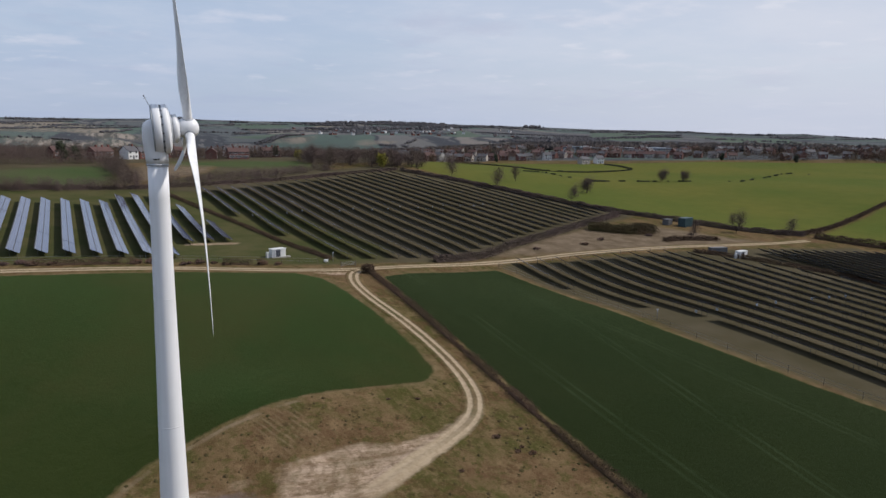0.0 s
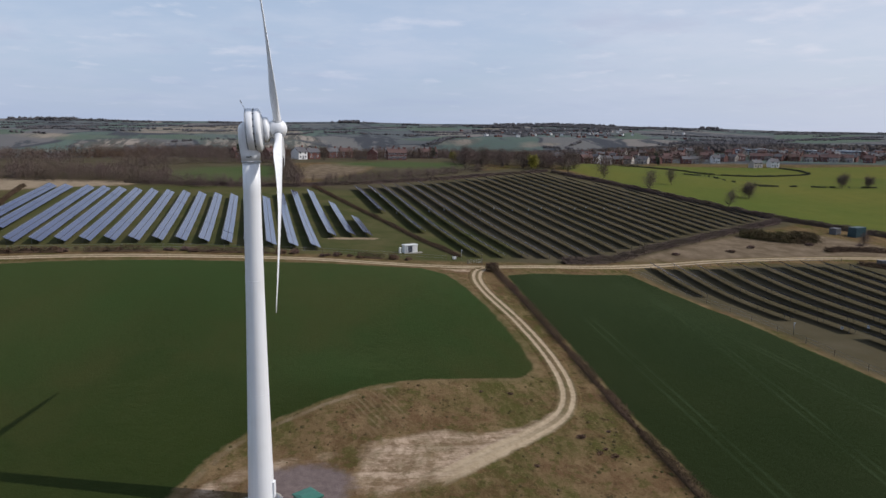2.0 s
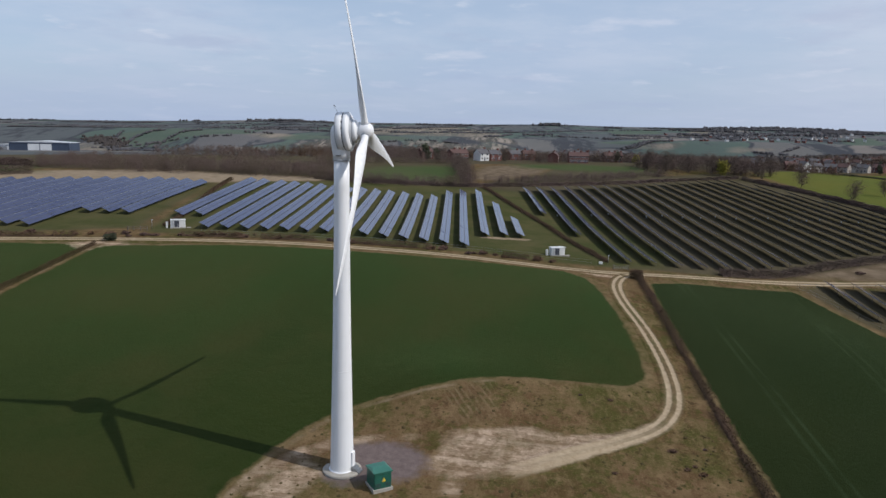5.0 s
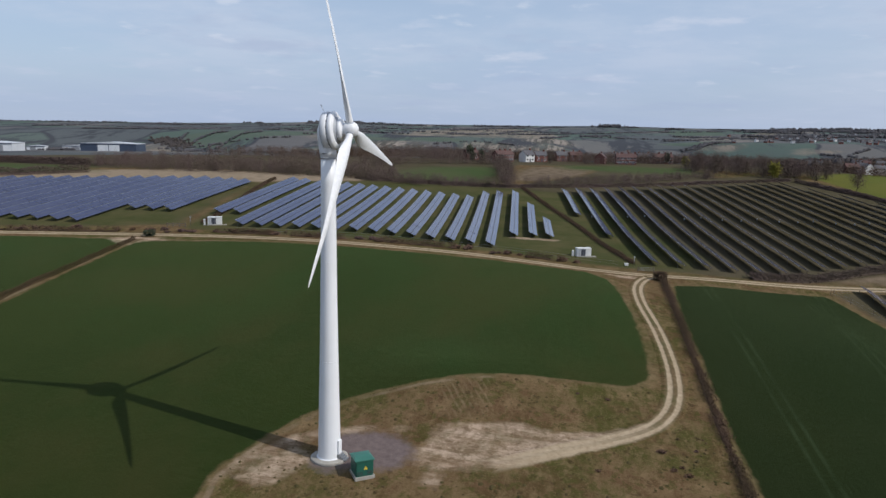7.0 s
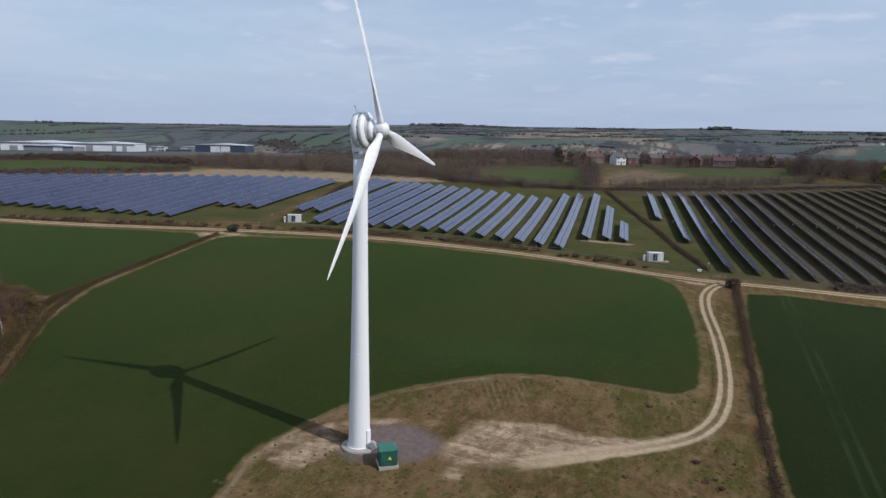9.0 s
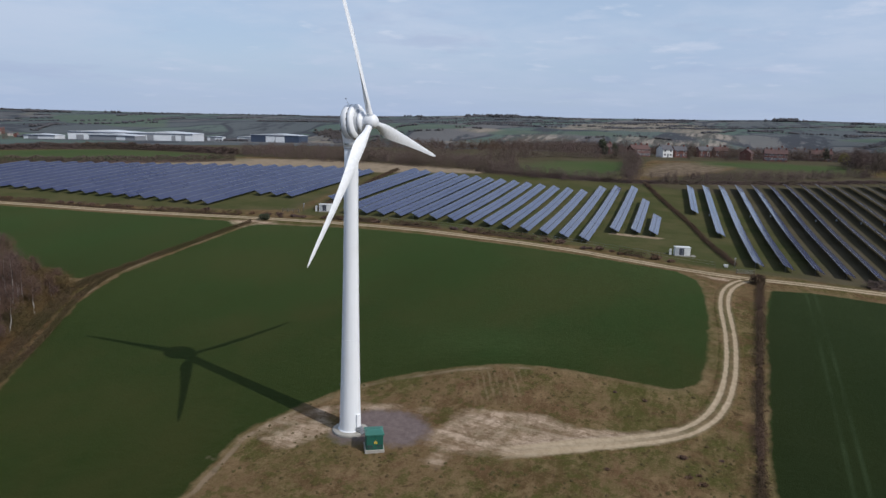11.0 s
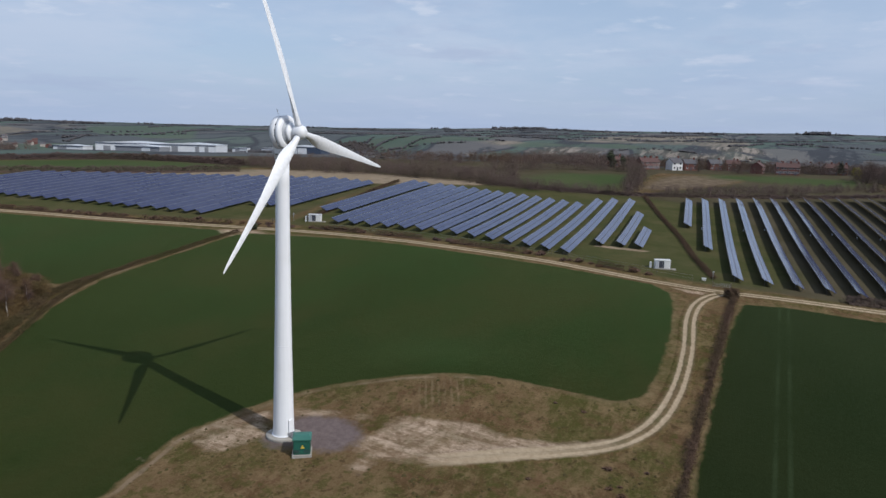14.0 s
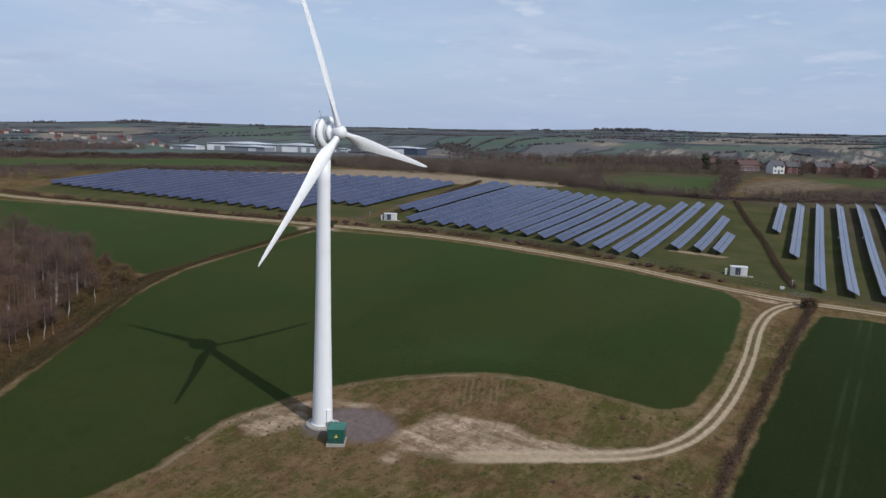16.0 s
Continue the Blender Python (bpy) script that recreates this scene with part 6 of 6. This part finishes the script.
for x in (-2.6, -0.9, 0.9, 2.6):
    bm = bmesh.new()
    box(bm, x - .11, x + .11, -.11, .11, -.3, 1.25, .02)
    part("rail_post", bm, TIMBER, rails)
for z in (.45, .95):
    bm = bmesh.new()
    box(bm, -2.7, 2.7, -.17, -.11, z, z + .16, .01)
    part("rail", bm, TIMBER, rails)


def pole(x, y, tall, label):
    top = empty("camera_pole", x, y, hz(x, y))
    tagged(top, label, "pole", "security poles")
    part("mast", lathe([(.07, -.3), (.06, tall), (.03, tall + .02)], 10), STEEL, top)
    bm = bmesh.new()
    box(bm, -.14, .30, -.09, .09, tall - .25, tall - .05, .02)
    part("camera_head", bm, GREY, top)


for x, y in ((48.5, 181), (-78, 182), (109, 126)):
    pole(x, y, 2.6, "thin grey security pole with a small grey head")


# ---- warehouses and sheds ----
def shed(x, y, rz, ln, dp, ht, wall, roof, label, doors, bays=1):
    top = empty("warehouse", x, y, hz(x, y), rz)
    tagged(top, label, "warehouse", "industrial sheds")
    bm = bmesh.new()
    box(bm, -ln / 2, ln / 2, -dp / 2, dp / 2, -4, ht)
    part("wall", bm, wall, top)
    w = ln / bays
    for i in range(bays):
        bm = bmesh.new()
        x0, x1 = -ln / 2 + i * w - .4, -ln / 2 + (i + 1) * w + .4
        s = [bm.verts.new(c) for yy in (-dp / 2 - .5, dp / 2 + .5) for c in ((x0, yy, ht), (x1, yy, ht), (x1, yy, ht + .5), ((x0 + x1) / 2, yy, ht + .5 + min(2.2, w * .035)), (x0, yy, ht + .5))]
        for f in ((4, 3, 2, 1, 0), (5, 6, 7, 8, 9), (0, 1, 6, 5), (1, 2, 7, 6), (2, 3, 8, 7), (3, 4, 9, 8), (4, 0, 5, 9)):
            bm.faces.new([s[j] for j in f])
        part("roof", bm, roof, top)
    bm = bmesh.new()
    box(bm, -ln / 2 - .45, ln / 2 + .45, -dp / 2 - .75, -dp / 2 - .51, ht - .7, ht + .35)
    part("fascia", bm, CLAD_BLUE, top, "dark eaves fascia")
    for a, b, h, mat, lab in doors:
        bm = bmesh.new()
        box(bm, a, b, -dp / 2 - .15, -dp / 2 - .02, 0, h, .02)
        part("loading_door", bm, mat, top, lab)
    return top


shed(-687, 716, 28.5, 152, 66, 9.5, CLAD_WHITE, ROOF_SHEET, "large pale grey warehouse with shallow pitched roofs",
     ((-66, -57, 6, CLAD_GREY, "grey loading door"), (-36, -30, 6, CLAD_GREY, "grey loading door"), (20, 28, 8, CLAD_GREY, "grey loading door"), (50, 55, 7.5, CLAD_GREY, "grey loading door"), (62, 67, 7.5, CLAD_GREY, "grey loading door")), 2)
shed(-673, 668, 13, 62, 24, 5.5, CLAD_GREY, ROOF_SHEET, "lower grey warehouse annex with pale front", ((-26, -2, 4.5, CLAD_GREY, "grey shutter"), (6, 18, 4.5, CLAD_WHITE, "pale shutter")), 1)
shed(-766, 640, 20, 40, 22, 4.5, CLAD_WHITE, ROOF_SHEET, "small white industrial shed", ((-14, -2, 3.5, CLAD_GREY, "grey shutter"),), 1)
shed(-606, 914, 16, 74, 44, 10.5, CLAD_BLUE, ROOF_SHEET, "dark blue industrial shed with a white front door", ((-14, 0, 9, CLAD_WHITE, "white loading door"), (1, 15, 9, CLAD_WHITE, "white loading door")), 1)
shed(-745, 1040, 20, 60, 24, 7, CLAD_WHITE, ROOF_SHEET, "small white industrial shed", ((-16, -4, 5, CLAD_GREY, "grey shutter"),), 1)
shed(-790, 990, 20, 26, 16, 6, CLAD_WHITE, ROOF_SHEET, "small white industrial shed", ((-8, 0, 5, CLAD_GREY, "grey shutter"),), 1)
shed(530, 690, -40, 130, 14, 4.2, CLAD_WHITE, ROOF_SHEET, "long white industrial building behind the village", ((-20, -12, 3, CLAD_GREY, "grey shutter"),), 3)


# ---- houses ----
def make_house(ln, dp, ht, wall, roof, label, units=1, openings=True):
    top = empty("house", 0, 0, 0)
    tagged(top, label, "house", "village houses")
    bm = bmesh.new()
    s = [bm.verts.new(c) for xx in (-ln / 2, ln / 2) for c in ((xx, -dp / 2, -3), (xx, dp / 2, -3), (xx, dp / 2, ht), (xx, 0, ht + dp * .36), (xx, -dp / 2, ht))]
    for f in ((0, 1, 2, 3, 4), (9, 8, 7, 6, 5), (1, 0, 5, 6), (2, 1, 6, 7), (0, 4, 9, 5)):
        bm.faces.new([s[j] for j in f])
    bmesh.ops.recalc_face_normals(bm, faces=bm.faces)
    part("wall", bm, wall, top)
    for sgn in (-1, 1):
        bm = bmesh.new()
        e = sgn * (dp / 2 + .35)
        s = [bm.verts.new(c) for xx in (-ln / 2 - .3, ln / 2 + .3) for c in ((xx, e, ht - .22), (xx, 0, ht + dp * .36 + .05), (xx, 0, ht + dp * .36 + .27), (xx, e, ht))]
        for f in ((0, 1, 2, 3), (7, 6, 5, 4), (0, 4, 5, 1), (1, 5, 6, 2), (2, 6, 7, 3), (3, 7, 4, 0)):
            bm.faces.new([s[j] for j in f])
        bmesh.ops.recalc_face_normals(bm, faces=bm.faces)
        part("roof", bm, roof, top)
    u = ln / units
    for k in range(units):
        mid = -ln / 2 + (k + .5) * u
        bm = bmesh.new()
        box(bm, mid + u * .28, mid + u * .28 + .9, -.4, .5, ht + dp * .2, ht + dp * .36 + 1.3)
        part("chimney", bm, BRICK, top)
        if not openings:
            continue
        for z in (.9, ht * .5 + .95):
            for x in (mid - u * .3, mid + u * .28):
                bm = bmesh.new()
                box(bm, x - .72, x + .72, -dp / 2 - .06, -dp / 2 - .01, z, z + 1.25)
                w = part("window", bm, PAINT, top)
                bm = bmesh.new()
                box(bm, x - .58, x + .58, -dp / 2 - .09, -dp / 2 - .06, z + .12, z + 1.13)
                part("pane", bm, GLASS, w)
        bm = bmesh.new()
        box(bm, mid - .5, mid + .5, -dp / 2 - .07, -dp / 2 - .01, 0, 2.1)
        part("door", bm, HUT_DOOR, top)
    return top


STYLES = ((8.5, 6.5, 4.2, BRICK, TILE_RED, "red brick house with a clay tiled roof"), (8, 6.5, 4.2, BRICK, TILE_GREY, "red brick house with a slate roof"),
          (9, 6.5, 4.2, RENDER, TILE_GREY, "cream rendered house with a slate roof"), (12.5, 6.5, 4.4, BRICK, TILE_RED, "red brick terrace with a clay tiled roof"),
          (8, 7, 4.2, RENDER, TILE_RED, "pale rendered house with a clay tiled roof"), (7, 7.5, 4.6, PAINT, TILE_GREY, "white gabled house with a slate roof"))
HOUSES = [make_house(*style, units=3 if style[0] > 12 else 1) for style in STYLES]
FAR_HOUSES = [make_house(*style, openings=False) if style[0] < 12 else None for style in STYLES]
rng_h = np.random.default_rng(21)
PLACES = [(66, 470, 3, 6), (50, 468, 0, 80), (82, 520, 2, 6), (-12, 452, 3, 42), (3, 457, 5, 40), (11, 464, 1, 30), (94, 512, 3, 8), (24, 486, 1, 30), (34, 500, 0, 18),
          (-34, 462, 0, 35), (70, 540, 5, 10), (60, 548, 2, 0), (78, 546, 2, 15), (30, 540, 1, 10)]
for k, (x, y) in enumerate(((190, 500), (222, 528), (236, 540), (250, 556), (266, 566), (282, 580), (302, 592), (318, 600), (332, 606), (345, 596), (356, 602), (379, 604), (395, 618), (407, 620), (381, 545), (398, 546), (418, 626))):
    PLACES.append((x, y, (1, 0, 5, 2, 1, 4, 2, 0, 0, 1, 2, 5, 1, 2, 2, 5, 0)[k], -28 + rng_h.normal(0, 22)))
for k in range(15):
    t = k / 14
    PLACES.append((432 + 66 * t + rng_h.normal(0, 2), 630 - 52 * t + rng_h.normal(0, 4), int(rng_h.choice((0, 0, 4))), -40 + rng_h.normal(0, 6)))
for k in range(84):
    az, r = radians(rng_h.uniform(20, 46)), rng_h.uniform(735, 980)
    PLACES.append((30 + r * math.sin(az), r * math.cos(az), int(rng_h.choice((0, 1, 1, 2, 0, 4))), -math.degrees(az) + rng_h.normal(0, 30)))
for k in range(56):
    az, r = radians(rng_h.uniform(45, 58)), rng_h.uniform(740, 1120)
    PLACES.append((30 + r * math.sin(az), r * math.cos(az), int(rng_h.choice((0, 1, 1, 2))), -math.degrees(az) + rng_h.normal(0, 30)))
for k in range(80):                                                   # the town on the far hillside
    az, r = radians(rng_h.normal(18.5, 3.2)), rng_h.uniform(1650, 2700)
    PLACES.append((30 + r * math.sin(az), r * math.cos(az), int(rng_h.choice((1, 1, 2, 5))), rng_h.uniform(-40, 40)))
for k in range(26):
    az, r = radians(rng_h.uniform(-64, -52)), rng_h.uniform(1330, 1500)
    PLACES.append((30 + r * math.sin(az), r * math.cos(az), int(rng_h.choice((0, 0, 4, 2))), 50 + rng_h.normal(0, 20)))
for k in range(24):
    az, r = radians(rng_h.uniform(-66, -62)), rng_h.uniform(1700, 2600)
    PLACES.append((30 + r * math.sin(az), r * math.cos(az), int(rng_h.choice((5, 2, 1))), 50 + rng_h.normal(0, 20)))
first = set()
for x, y, i, a in PLACES:
    if math.hypot(x - 30, y) > 1250:
        i += len(HOUSES)
    m = on_ground(x, y, a)
    if i in first:
        copy_thing((HOUSES + FAR_HOUSES)[i], m)
    else:
        first.add(i)
        (HOUSES + FAR_HOUSES)[i].matrix_basis = m
